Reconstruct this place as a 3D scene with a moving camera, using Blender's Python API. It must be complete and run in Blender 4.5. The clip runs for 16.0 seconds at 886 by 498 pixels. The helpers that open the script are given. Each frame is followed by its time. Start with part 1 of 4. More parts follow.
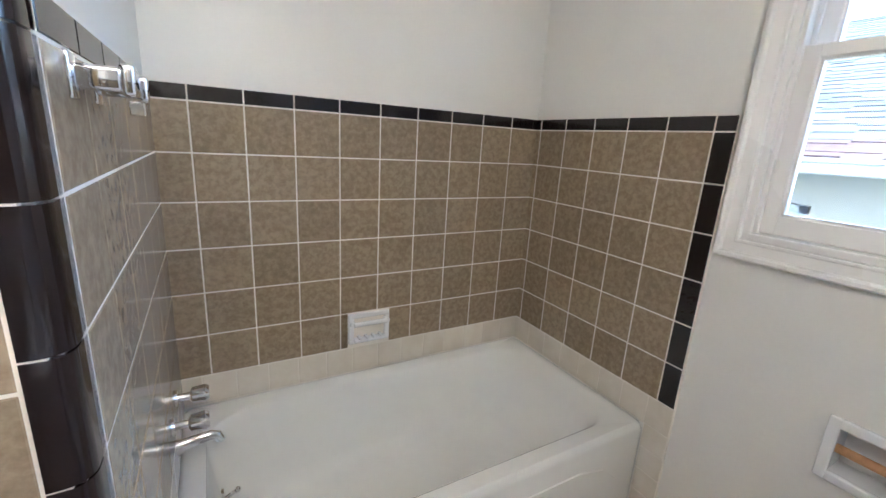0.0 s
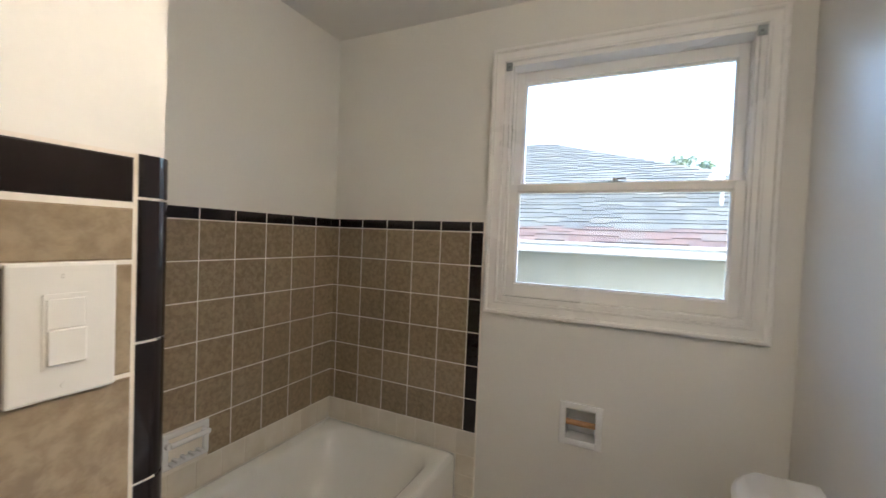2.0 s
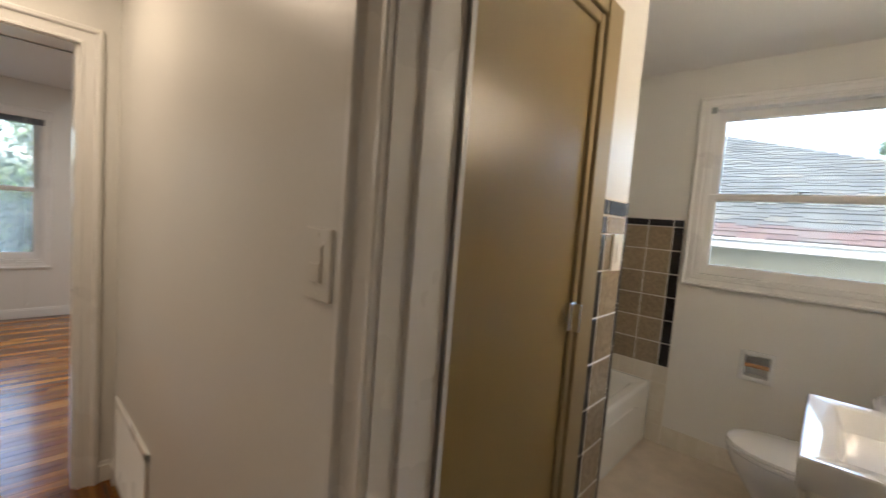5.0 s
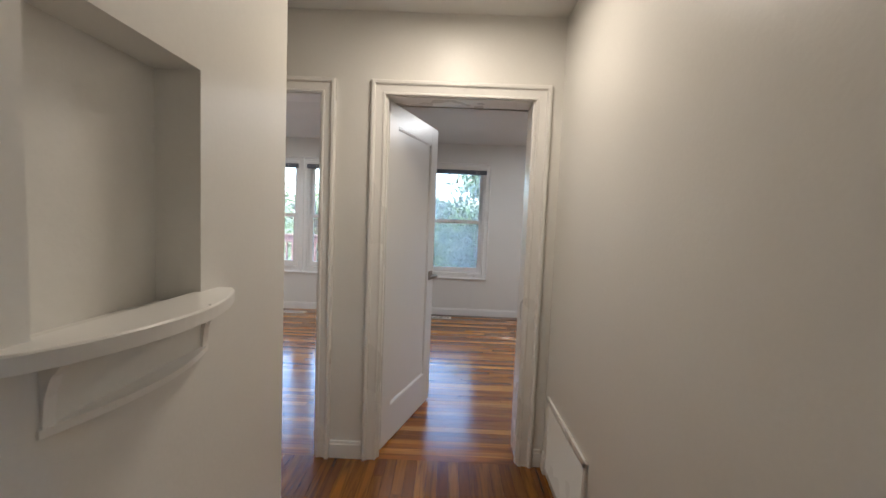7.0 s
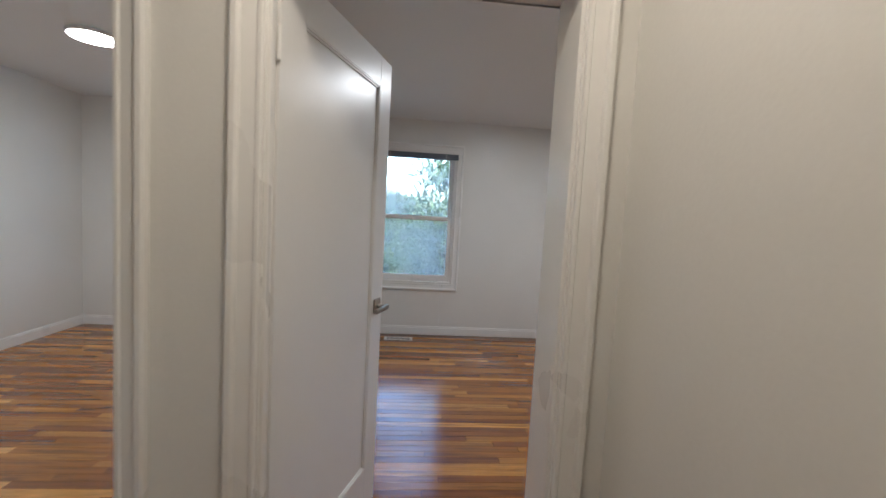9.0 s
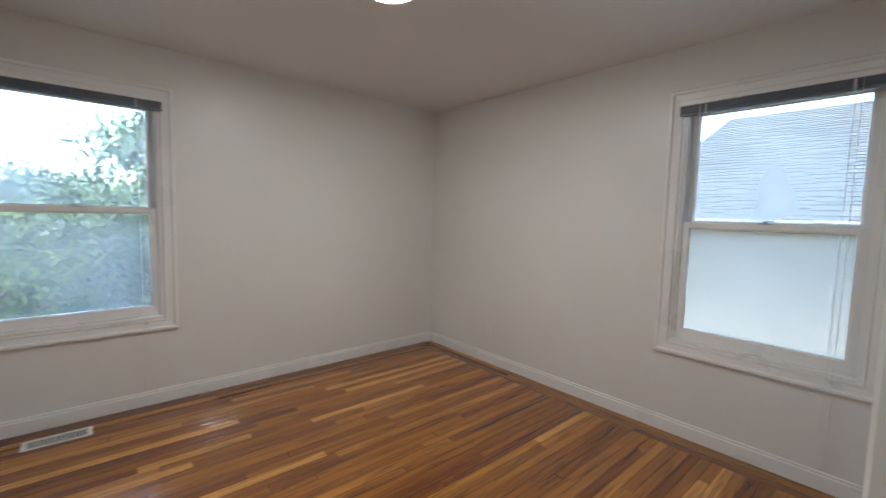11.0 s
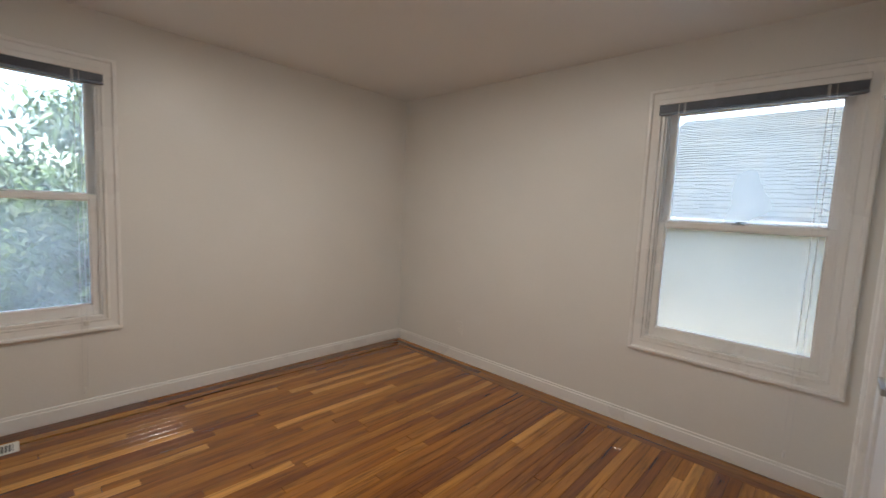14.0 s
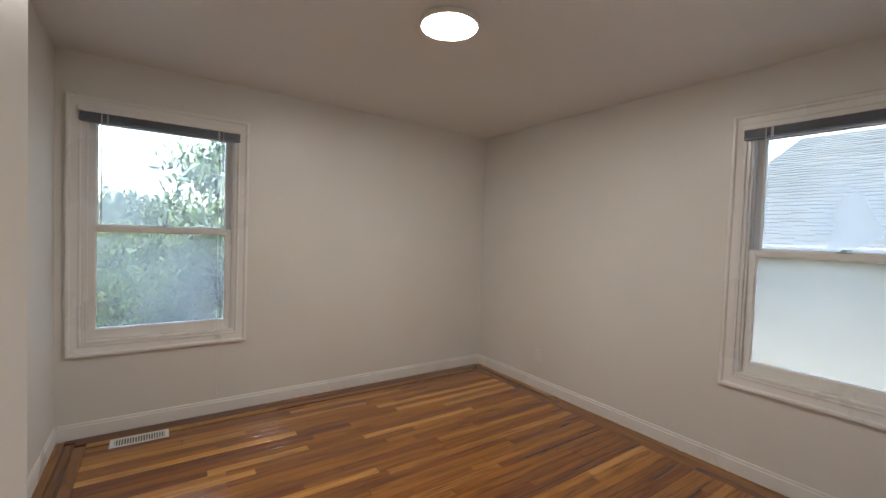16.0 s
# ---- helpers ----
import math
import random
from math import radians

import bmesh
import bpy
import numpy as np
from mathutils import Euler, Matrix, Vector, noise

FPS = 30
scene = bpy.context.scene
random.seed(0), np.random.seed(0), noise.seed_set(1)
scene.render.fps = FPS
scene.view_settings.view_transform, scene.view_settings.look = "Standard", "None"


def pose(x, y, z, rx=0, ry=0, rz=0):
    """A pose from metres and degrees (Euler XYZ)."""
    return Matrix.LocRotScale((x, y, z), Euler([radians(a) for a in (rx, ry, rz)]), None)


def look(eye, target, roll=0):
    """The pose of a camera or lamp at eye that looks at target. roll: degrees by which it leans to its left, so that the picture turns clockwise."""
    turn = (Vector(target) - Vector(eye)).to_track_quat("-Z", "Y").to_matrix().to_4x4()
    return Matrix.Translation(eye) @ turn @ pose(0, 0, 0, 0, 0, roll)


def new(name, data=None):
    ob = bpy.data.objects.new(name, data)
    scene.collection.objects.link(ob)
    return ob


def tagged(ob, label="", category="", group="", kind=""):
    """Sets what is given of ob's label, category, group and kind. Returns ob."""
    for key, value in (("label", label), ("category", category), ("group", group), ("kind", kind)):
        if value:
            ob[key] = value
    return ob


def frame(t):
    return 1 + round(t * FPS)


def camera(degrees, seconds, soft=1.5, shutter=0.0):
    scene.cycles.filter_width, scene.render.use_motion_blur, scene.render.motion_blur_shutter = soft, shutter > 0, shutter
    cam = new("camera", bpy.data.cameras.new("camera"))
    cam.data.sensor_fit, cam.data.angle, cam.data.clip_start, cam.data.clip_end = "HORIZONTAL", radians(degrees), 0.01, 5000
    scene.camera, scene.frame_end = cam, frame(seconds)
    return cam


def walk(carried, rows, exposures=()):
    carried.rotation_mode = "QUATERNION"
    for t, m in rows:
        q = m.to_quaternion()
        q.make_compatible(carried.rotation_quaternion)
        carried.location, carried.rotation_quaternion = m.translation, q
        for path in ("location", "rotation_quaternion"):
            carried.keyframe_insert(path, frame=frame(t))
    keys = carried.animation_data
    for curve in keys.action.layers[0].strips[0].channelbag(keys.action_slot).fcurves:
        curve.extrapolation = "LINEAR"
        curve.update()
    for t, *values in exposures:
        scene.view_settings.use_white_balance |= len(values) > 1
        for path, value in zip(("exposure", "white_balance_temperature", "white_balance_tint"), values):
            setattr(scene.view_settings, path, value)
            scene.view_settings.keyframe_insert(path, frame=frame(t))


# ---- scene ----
cam = camera(93.9, 16.0, soft=1.5, shutter=0.3)
EXPOSURES = [(0, 4.85, 5300, 11), (1.5, 4.35, 5600, 11), (2.3, 4.0, 6300, 12), (3.2, 3.75, 6500, 12), (5.3, 3.95, 6400, 12), (6, 3.95, 5850, 10.5), (7, 3.95, 5650, 9), (8.2, 3.8, 5750, 9), (10.3, 4.0, 5050, 6), (11.3, 3.97, 6150, 9), (12.5, 3.95, 6450, 10.5), (16, 3.9, 6400, 10.5)]
PATH = [
    (0, (-1.349, -1.536, 1.362), (-0.382, 0.142, 0.864), 3.4),
    (0.5, (-1.388, -1.53, 1.371), (-0.261, 0.064, 0.935), 3.8),
    (1, (-1.465, -1.523, 1.406), (-0.122, -0.071, 1.109), 3.6),
    (1.5, (-1.592, -1.514, 1.419), (0.004, -0.318, 1.269), 2.8),
    (2, (-1.776, -1.51, 1.412), (0.027, -0.645, 1.354), 2.3),
    (2.5, (-1.983, -1.52, 1.403), (-0.087, -0.886, 1.35), 2.1),
    (3, (-2.204, -1.51, 1.413), (-0.269, -1.01, 1.342), 2.3),
    (3.2, (-2.298, -1.497, 1.411), (-0.355, -1.026, 1.338), 2.5),
    (5.3, (-3.052, -1.593, 1.383), (-1.852, -0.001, 1.225), 4.4),
    (5.5, (-3.072, -1.616, 1.384), (-2.084, 0.116, 1.225), 4.3),
    (6, (-3.137, -1.607, 1.374), (-2.68, 0.334, 1.221), 3.9),
    (6.5, (-3.192, -1.536, 1.356), (-3.078, 0.456, 1.211), 2.6),
    (7, (-3.215, -1.374, 1.358), (-3.233, 0.621, 1.22), 2.3),
    (7.5, (-3.202, -1.115, 1.36), (-3.258, 0.879, 1.224), 2.4),
    (8, (-3.185, -0.841, 1.351), (-3.221, 1.154, 1.205), 2.6),
    (8.2, (-3.187, -0.731, 1.347), (-3.199, 1.264, 1.198), 2.8),
    (10.3, (-3.198, 0.747, 1.367), (-2.396, 2.574, 1.233), 2.2),
    (10.5, (-3.188, 0.867, 1.368), (-2.242, 2.623, 1.224), 2.0),
    (11, (-3.129, 1.106, 1.371), (-1.815, 2.605, 1.208), 1.5),
    (11.5, (-3.02, 1.23, 1.365), (-1.387, 2.372, 1.19), 1.8),
    (12, (-2.991, 1.304, 1.349), (-1.161, 2.09, 1.17), 2.1),
    (12.5, (-3.003, 1.312, 1.346), (-1.142, 2.023, 1.166), 2.4),
    (13, (-3.013, 1.292, 1.359), (-1.238, 2.195, 1.173), 2.5),
    (13.5, (-3.051, 1.281, 1.383), (-1.437, 2.445, 1.185), 2.6),
    (14, (-3.118, 1.26, 1.377), (-1.671, 2.627, 1.186), 2.7),
    (14.5, (-3.124, 1.185, 1.375), (-1.839, 2.712, 1.237), 2.6),
    (15, (-3.146, 1.12, 1.393), (-1.963, 2.73, 1.328), 2.3),
    (15.5, (-3.183, 1.091, 1.401), (-2.037, 2.73, 1.367), 2.1),
    (16, (-3.201, 1.084, 1.388), (-2.061, 2.726, 1.319), 2.1),
]
walk(cam, [(t, look(eye, target, roll)) for t, eye, target, roll in PATH], EXPOSURES)

# ---- world and sun ----
world = bpy.data.worlds.new("world")
scene.world = world
world.use_nodes = True
wn = world.node_tree.nodes
sky = wn.new("ShaderNodeTexSky")
sky.sky_type = "NISHITA"
sky.sun_disc = False
sky.sun_elevation = radians(52)
sky.sun_rotation = radians(215)
sky.air_density, sky.dust_density, sky.ozone_density = 1.0, 3.0, 1.0
wn["Background"].inputs["Strength"].default_value = 0.15
world.node_tree.links.new(sky.outputs[0], wn["Background"].inputs["Color"])
sun = new("sun", bpy.data.lights.new("sun", "SUN"))
sun.data.energy, sun.data.angle, sun.data.color = 0.5, radians(10), (1.0, 0.95, 0.88)
sun.matrix_world = look((-30, -40, 64), (0, 0, 0))

WARM, NEUTRAL = (1.0, 0.80, 0.58), (1.0, 0.93, 0.84)
BAR_STRENGTH, HALL_STRENGTH, ROOM_STRENGTH = 3.0, 3.7, 8.5

# ---- materials ----
def nodes_of(name):
    m = bpy.data.materials.new(name)
    m.use_nodes = True
    nt = m.node_tree
    return m, nt, nt.nodes["Principled BSDF"]


def node(nt, kind, **values):
    n = nt.nodes.new(kind)
    for key, value in values.items():
        n.inputs[key].default_value = value
    return n


def ramp(nt, fac, stops):
    r = nt.nodes.new("ShaderNodeValToRGB")
    while len(r.color_ramp.elements) < len(stops):
        r.color_ramp.elements.new(0.5)
    for e, (p, c) in zip(r.color_ramp.elements, stops):
        e.position, e.color = p, (*c, 1)
    nt.links.new(fac, r.inputs["Fac"])
    return r.outputs["Color"]


def surface(name, color, rough=0.5, metal=0.0, vary=0.06, scale=3.0, fine=60.0, bump=0.0, coat=0.0, spec=0.5):
    """Plain surface: base colour with slow mottling and a fine grain, uneven gloss and a small relief."""
    m, nt, b = nodes_of(name)
    geo = nt.nodes.new("ShaderNodeNewGeometry")
    slow, quick = node(nt, "ShaderNodeTexNoise", Scale=scale, Detail=4), node(nt, "ShaderNodeTexNoise", Scale=fine, Detail=3)
    for n in (slow, quick):
        nt.links.new(geo.outputs["Position"], n.inputs["Vector"])
    mixed = nt.nodes.new("ShaderNodeMath")
    mixed.operation = "MULTIPLY_ADD"
    nt.links.new(quick.outputs["Fac"], mixed.inputs[0])
    mixed.inputs[1].default_value = 0.35
    nt.links.new(slow.outputs["Fac"], mixed.inputs[2])
    lo, hi = [max(0, c * (1 - vary)) for c in color], [min(1, c * (1 + vary)) for c in color]
    nt.links.new(ramp(nt, mixed.outputs[0], [(0.45, lo), (0.9, hi)]), b.inputs["Base Color"])
    span = nt.nodes.new("ShaderNodeMapRange")
    nt.links.new(slow.outputs["Fac"], span.inputs["Value"])
    span.inputs["To Min"].default_value, span.inputs["To Max"].default_value = rough * 0.85, min(1, rough * 1.15)
    nt.links.new(span.outputs[0], b.inputs["Roughness"])
    b.inputs["Metallic"].default_value = metal
    b.inputs["Coat Weight"].default_value = coat
    b.inputs["Specular IOR Level"].default_value = spec
    if bump:
        bp = node(nt, "ShaderNodeBump", Strength=bump, Distance=0.002)
        nt.links.new(quick.outputs["Fac"], bp.inputs["Height"])
        nt.links.new(bp.outputs[0], b.inputs["Normal"])
    return m


def tile_mat(name, lo, hi, rough, scale=55.0, rnd=0.1):
    """Glazed tile with a mottled glaze; each tile a shade of its own."""
    m, nt, b = nodes_of(name)
    geo, info = nt.nodes.new("ShaderNodeNewGeometry"), nt.nodes.new("ShaderNodeObjectInfo")
    add = nt.nodes.new("ShaderNodeVectorMath")
    off = nt.nodes.new("ShaderNodeVectorMath")
    off.operation = "SCALE"
    off.inputs[0].default_value = (7, 5, 3)
    nt.links.new(info.outputs["Random"], off.inputs["Scale"])
    nt.links.new(geo.outputs["Position"], add.inputs[0])
    nt.links.new(off.outputs[0], add.inputs[1])
    n = node(nt, "ShaderNodeTexNoise", Scale=scale, Detail=5, Roughness=0.6, Distortion=0.25)
    nt.links.new(add.outputs[0], n.inputs["Vector"])
    col = ramp(nt, n.outputs["Fac"], [(0.36, lo), (0.5, [(a + c) / 2 for a, c in zip(lo, hi)]), (0.62, hi)])
    hsv = nt.nodes.new("ShaderNodeHueSaturation")
    mr = nt.nodes.new("ShaderNodeMapRange")
    nt.links.new(info.outputs["Random"], mr.inputs["Value"])
    mr.inputs["To Min"].default_value, mr.inputs["To Max"].default_value = 1 - rnd, 1 + rnd
    nt.links.new(mr.outputs[0], hsv.inputs["Value"])
    nt.links.new(col, hsv.inputs["Color"])
    nt.links.new(hsv.outputs[0], b.inputs["Base Color"])
    b.inputs["Roughness"].default_value = rough
    bp = node(nt, "ShaderNodeBump", Strength=0.06, Distance=0.001)
    nt.links.new(n.outputs["Fac"], bp.inputs["Height"])
    nt.links.new(bp.outputs[0], b.inputs["Normal"])
    return m


def wood_mat(name, along, island, dark=1.0):
    """Varnished oak strip: a tone for each board, long grain, satin gloss."""
    m, nt, b = nodes_of(name)
    geo = nt.nodes.new("ShaderNodeNewGeometry")
    if island:
        rnd = geo.outputs["Random Per Island"]
    else:
        rnd = nt.nodes.new("ShaderNodeObjectInfo").outputs["Random"]
    mp = nt.nodes.new("ShaderNodeMapping")
    mp.inputs["Scale"].default_value = (2.2, 38, 38) if along == "x" else (38, 2.2, 38)
    off = nt.nodes.new("ShaderNodeVectorMath")
    off.operation = "SCALE"
    off.inputs[0].default_value = (31, 17, 5)
    nt.links.new(rnd, off.inputs["Scale"])
    nt.links.new(off.outputs[0], mp.inputs["Location"])
    nt.links.new(geo.outputs["Position"], mp.inputs["Vector"])
    grain = node(nt, "ShaderNodeTexNoise", Scale=1.0, Detail=7, Roughness=0.6, Distortion=0.8)
    nt.links.new(mp.outputs[0], grain.inputs["Vector"])
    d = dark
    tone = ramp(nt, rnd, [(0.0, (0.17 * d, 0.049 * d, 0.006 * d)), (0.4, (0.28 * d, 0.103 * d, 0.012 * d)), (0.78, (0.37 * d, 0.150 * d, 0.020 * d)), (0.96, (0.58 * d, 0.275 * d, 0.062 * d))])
    shade = ramp(nt, grain.outputs["Fac"], [(0.3, (0.36, 0.31, 0.26)), (0.5, (0.95, 0.95, 0.93)), (0.72, (1.35, 1.32, 1.2))])
    mul = nt.nodes.new("ShaderNodeMix")
    mul.data_type, mul.blend_type = "RGBA", "MULTIPLY"
    mul.inputs[0].default_value = 0.92
    nt.links.new(tone, mul.inputs[6])
    nt.links.new(shade, mul.inputs[7])
    nt.links.new(mul.outputs[2], b.inputs["Base Color"])
    wear = node(nt, "ShaderNodeTexNoise", Scale=2.5, Detail=5)
    nt.links.new(geo.outputs["Position"], wear.inputs["Vector"])
    mr = nt.nodes.new("ShaderNodeMapRange")
    nt.links.new(wear.outputs["Fac"], mr.inputs["Value"])
    mr.inputs["To Min"].default_value, mr.inputs["To Max"].default_value = 0.16, 0.30
    nt.links.new(mr.outputs[0], b.inputs["Roughness"])
    b.inputs["Coat Weight"].default_value, b.inputs["Coat Roughness"].default_value, b.inputs["Coat IOR"].default_value = 0.4, 0.12, 1.5
    bp = node(nt, "ShaderNodeBump", Strength=0.12, Distance=0.001)
    nt.links.new(grain.outputs["Fac"], bp.inputs["Height"])
    nt.links.new(bp.outputs[0], b.inputs["Normal"])
    return m


def pane_mat(name, haze, stain, dust=(0.60, 0.60, 0.58)):
    """Window glass: clear with a clear-coat reflection, and a dull film of dust in uneven stains."""
    m = bpy.data.materials.new(name)
    m.use_nodes = True
    nt = m.node_tree
    nt.nodes.clear()
    out = nt.nodes.new("ShaderNodeOutputMaterial")
    clear, gloss, film = nt.nodes.new("ShaderNodeBsdfTransparent"), nt.nodes.new("ShaderNodeBsdfGlossy"), nt.nodes.new("ShaderNodeBsdfTranslucent")
    clear.inputs["Color"].default_value = (0.95, 0.97, 0.96, 1)
    gloss.inputs["Roughness"].default_value = 0.02
    film.inputs["Color"].default_value = (*dust, 1)
    geo = nt.nodes.new("ShaderNodeNewGeometry")
    n = node(nt, "ShaderNodeTexNoise", Scale=1.9, Detail=1.5, Roughness=0.4)
    nt.links.new(geo.outputs["Position"], n.inputs["Vector"])
    amount = nt.nodes.new("ShaderNodeMapRange")
    amount.inputs["From Min"].default_value, amount.inputs["From Max"].default_value = 0.28, 0.78
    amount.inputs["To Min"].default_value, amount.inputs["To Max"].default_value = haze, stain
    nt.links.new(n.outputs["Fac"], amount.inputs["Value"])
    a, c = nt.nodes.new("ShaderNodeMixShader"), nt.nodes.new("ShaderNodeMixShader")
    nt.links.new(amount.outputs[0], a.inputs[0])
    nt.links.new(clear.outputs[0], a.inputs[1])
    nt.links.new(film.outputs[0], a.inputs[2])
    fres = node(nt, "ShaderNodeFresnel", IOR=1.45)
    nt.links.new(fres.outputs[0], c.inputs[0])
    nt.links.new(a.outputs[0], c.inputs[1])
    nt.links.new(gloss.outputs[0], c.inputs[2])
    nt.links.new(c.outputs[0], out.inputs["Surface"])
    return m


def glow_mat(name, color, strength):
    m, nt, b = nodes_of(name)
    b.inputs["Base Color"].default_value = (0.9, 0.9, 0.9, 1)
    b.inputs["Emission Color"].default_value = (*color, 1)
    b.inputs["Emission Strength"].default_value = strength
    return m


def leaf_mat(name, lo, hi):
    m, nt, b = nodes_of(name)
    geo = nt.nodes.new("ShaderNodeNewGeometry")
    nt.links.new(ramp(nt, geo.outputs["Random Per Island"], [(0.0, lo), (0.6, hi), (1.0, [c * 1.6 for c in hi])]), b.inputs["Base Color"])
    b.inputs["Roughness"].default_value = 0.55
    b.inputs["Transmission Weight"].default_value = 0.15
    return m


def island_mat(name, stops, rough, fine=40.0, bump=0.4):
    m, nt, b = nodes_of(name)
    geo = nt.nodes.new("ShaderNodeNewGeometry")
    col = ramp(nt, geo.outputs["Random Per Island"], stops)
    n = node(nt, "ShaderNodeTexNoise", Scale=fine, Detail=4)
    nt.links.new(geo.outputs["Position"], n.inputs["Vector"])
    mul = nt.nodes.new("ShaderNodeMix")
    mul.data_type, mul.blend_type = "RGBA", "MULTIPLY"
    mul.inputs[0].default_value = 0.6
    nt.links.new(col, mul.inputs[6])
    nt.links.new(ramp(nt, n.outputs["Fac"], [(0.3, (0.6, 0.6, 0.6)), (0.7, (1.2, 1.2, 1.2))]), mul.inputs[7])
    nt.links.new(mul.outputs[2], b.inputs["Base Color"])
    b.inputs["Roughness"].default_value = rough
    bp = node(nt, "ShaderNodeBump", Strength=bump, Distance=0.004)
    nt.links.new(n.outputs["Fac"], bp.inputs["Height"])
    nt.links.new(bp.outputs[0], b.inputs["Normal"])
    return m


PAINT = surface("wall_paint", (0.79, 0.775, 0.735), 0.37, vary=0.03, scale=1.2, fine=90, bump=0.18, spec=0.42)
CEIL = surface("ceiling_paint", (0.79, 0.775, 0.745), 0.5, vary=0.02, scale=1.0, fine=110, bump=0.15, spec=0.3)
TRIM = surface("trim_paint", (0.86, 0.845, 0.815), 0.28, vary=0.012, scale=2.0, fine=50)
DOORP = surface("door_paint", (0.80, 0.79, 0.77), 0.3, vary=0.02, scale=2.0, fine=70, bump=0.08)
BROWN = tile_mat("brown_tile", (0.26, 0.20, 0.13), (0.36, 0.285, 0.19), 0.16, scale=48.0)
DARK = tile_mat("dark_tile", (0.011, 0.007, 0.007), (0.017, 0.011, 0.011), 0.12, rnd=0.2)
CREAM = tile_mat("cream_tile", (0.70, 0.64, 0.54), (0.76, 0.71, 0.62), 0.15, scale=9, rnd=0.04)
GROUT = surface("grout", (0.80, 0.75, 0.67), 0.85, vary=0.1, scale=8, fine=120, bump=0.2)
ENAMEL = surface("white_enamel", (0.86, 0.86, 0.83), 0.1, vary=0.02, scale=3, fine=30, coat=0.4)
CHINA = surface("white_china", (0.82, 0.82, 0.82), 0.08, vary=0.01, scale=3, fine=30, coat=0.4)
CHROME = surface("chrome", (0.75, 0.75, 0.76), 0.08, metal=1.0, vary=0.04, scale=20, fine=200)
NICKEL = surface("brushed_nickel", (0.36, 0.33, 0.30), 0.3, metal=1.0, vary=0.06, scale=20, fine=300)
PLASTIC = surface("white_plastic", (0.78, 0.76, 0.71), 0.3, vary=0.01)
MIRROR = surface("mirror", (0.88, 0.90, 0.89), 0.01, metal=1.0, vary=0.0)
GOLD = surface("gold_anodised", (0.34, 0.26, 0.14), 0.5, metal=0.4, vary=0.08, scale=6, fine=200)
STEEL = surface("dull_steel", (0.35, 0.37, 0.37), 0.35, metal=1.0, vary=0.1, scale=30, fine=200)
BLACK = surface("dark_gap", (0.02, 0.02, 0.02), 0.6)
BLIND = surface("blind_slats", (0.16, 0.18, 0.22), 0.4, vary=0.1, scale=20)
RAIL = surface("blind_headrail", (0.45, 0.46, 0.48), 0.4, vary=0.05)
CORD = surface("cord", (0.75, 0.74, 0.72), 0.6)
OAKX, OAKY = wood_mat("oak_along_x", "x", False, 1.1), wood_mat("oak_along_y", "y", False, 1.2)
OAKXD, OAKYD = wood_mat("oak_border_x", "x", False, 0.8), wood_mat("oak_border_y", "y", False, 0.8)
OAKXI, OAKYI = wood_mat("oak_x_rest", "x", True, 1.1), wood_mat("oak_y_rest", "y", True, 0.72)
ROLLER = surface("roller_wood", (0.45, 0.24, 0.11), 0.5, vary=0.2, scale=30)
VINYL = surface("bath_floor", (0.55, 0.47, 0.38), 0.35, vary=0.1, scale=8, fine=70, bump=0.1)
STUCCO = surface("stucco", (0.32, 0.295, 0.24), 0.9, vary=0.06, scale=1.5, fine=60, bump=0.8)
SHINGLE = island_mat("shingle", [(0.0, (0.020, 0.023, 0.021)), (0.5, (0.036, 0.040, 0.035)), (0.85, (0.052, 0.056, 0.048)), (1.0, (0.050, 0.045, 0.032))], 0.95)
MOSSY = island_mat("old_shingle", [(0.0, (0.034, 0.016, 0.012)), (0.5, (0.055, 0.029, 0.021)), (1.0, (0.052, 0.046, 0.038))], 0.95)
GUTTER = surface("gutter", (0.33, 0.33, 0.32), 0.4, vary=0.05)
DECK = surface("redwood", (0.10, 0.045, 0.042), 0.7, vary=0.25, scale=10, fine=80, bump=0.3)
LEAF = leaf_mat("leaves", (0.012, 0.026, 0.009), (0.035, 0.065, 0.018))
LEAF2 = leaf_mat("light_leaves", (0.026, 0.048, 0.010), (0.085, 0.12, 0.026))
BARK = surface("bark", (0.11, 0.085, 0.065), 0.9, vary=0.3, scale=12, bump=0.6)
GROUND = surface("ground", (0.09, 0.10, 0.05), 0.95, vary=0.5, scale=0.8, fine=25, bump=0.5)
CLEAN, DUSTY, FILMY, FROST = pane_mat("clear_pane", 0.02, 0.06), pane_mat("dusty_pane", 0.0, 0.42), pane_mat("filmy_pane", 0.04, 0.44), pane_mat("hazy_pane", 0.42, 0.5, (0.55, 0.50, 0.42))


def amber():
    """Obscure amber shower glass with a fine pebbled relief."""
    m, nt, b = nodes_of("amber_glass")
    b.inputs["Base Color"].default_value = (0.50, 0.36, 0.14, 1)
    b.inputs["Roughness"].default_value = 0.28
    b.inputs["Transmission Weight"].default_value = 0.55
    geo = nt.nodes.new("ShaderNodeNewGeometry")
    n = node(nt, "ShaderNodeTexVoronoi", Scale=420)
    nt.links.new(geo.outputs["Position"], n.inputs["Vector"])
    bp = node(nt, "ShaderNodeBump", Strength=0.12, Distance=0.001)
    nt.links.new(n.outputs["Distance"], bp.inputs["Height"])
    nt.links.new(bp.outputs[0], b.inputs["Normal"])
    return m


AMBER = amber()
BAR_GLOW = glow_mat("bar_diffuser", (1.0, 0.83, 0.62), BAR_STRENGTH)
HALL_GLOW = glow_mat("hall_diffuser", WARM, HALL_STRENGTH)
ROOM_GLOW = glow_mat("room_diffuser", NEUTRAL, ROOM_STRENGTH)


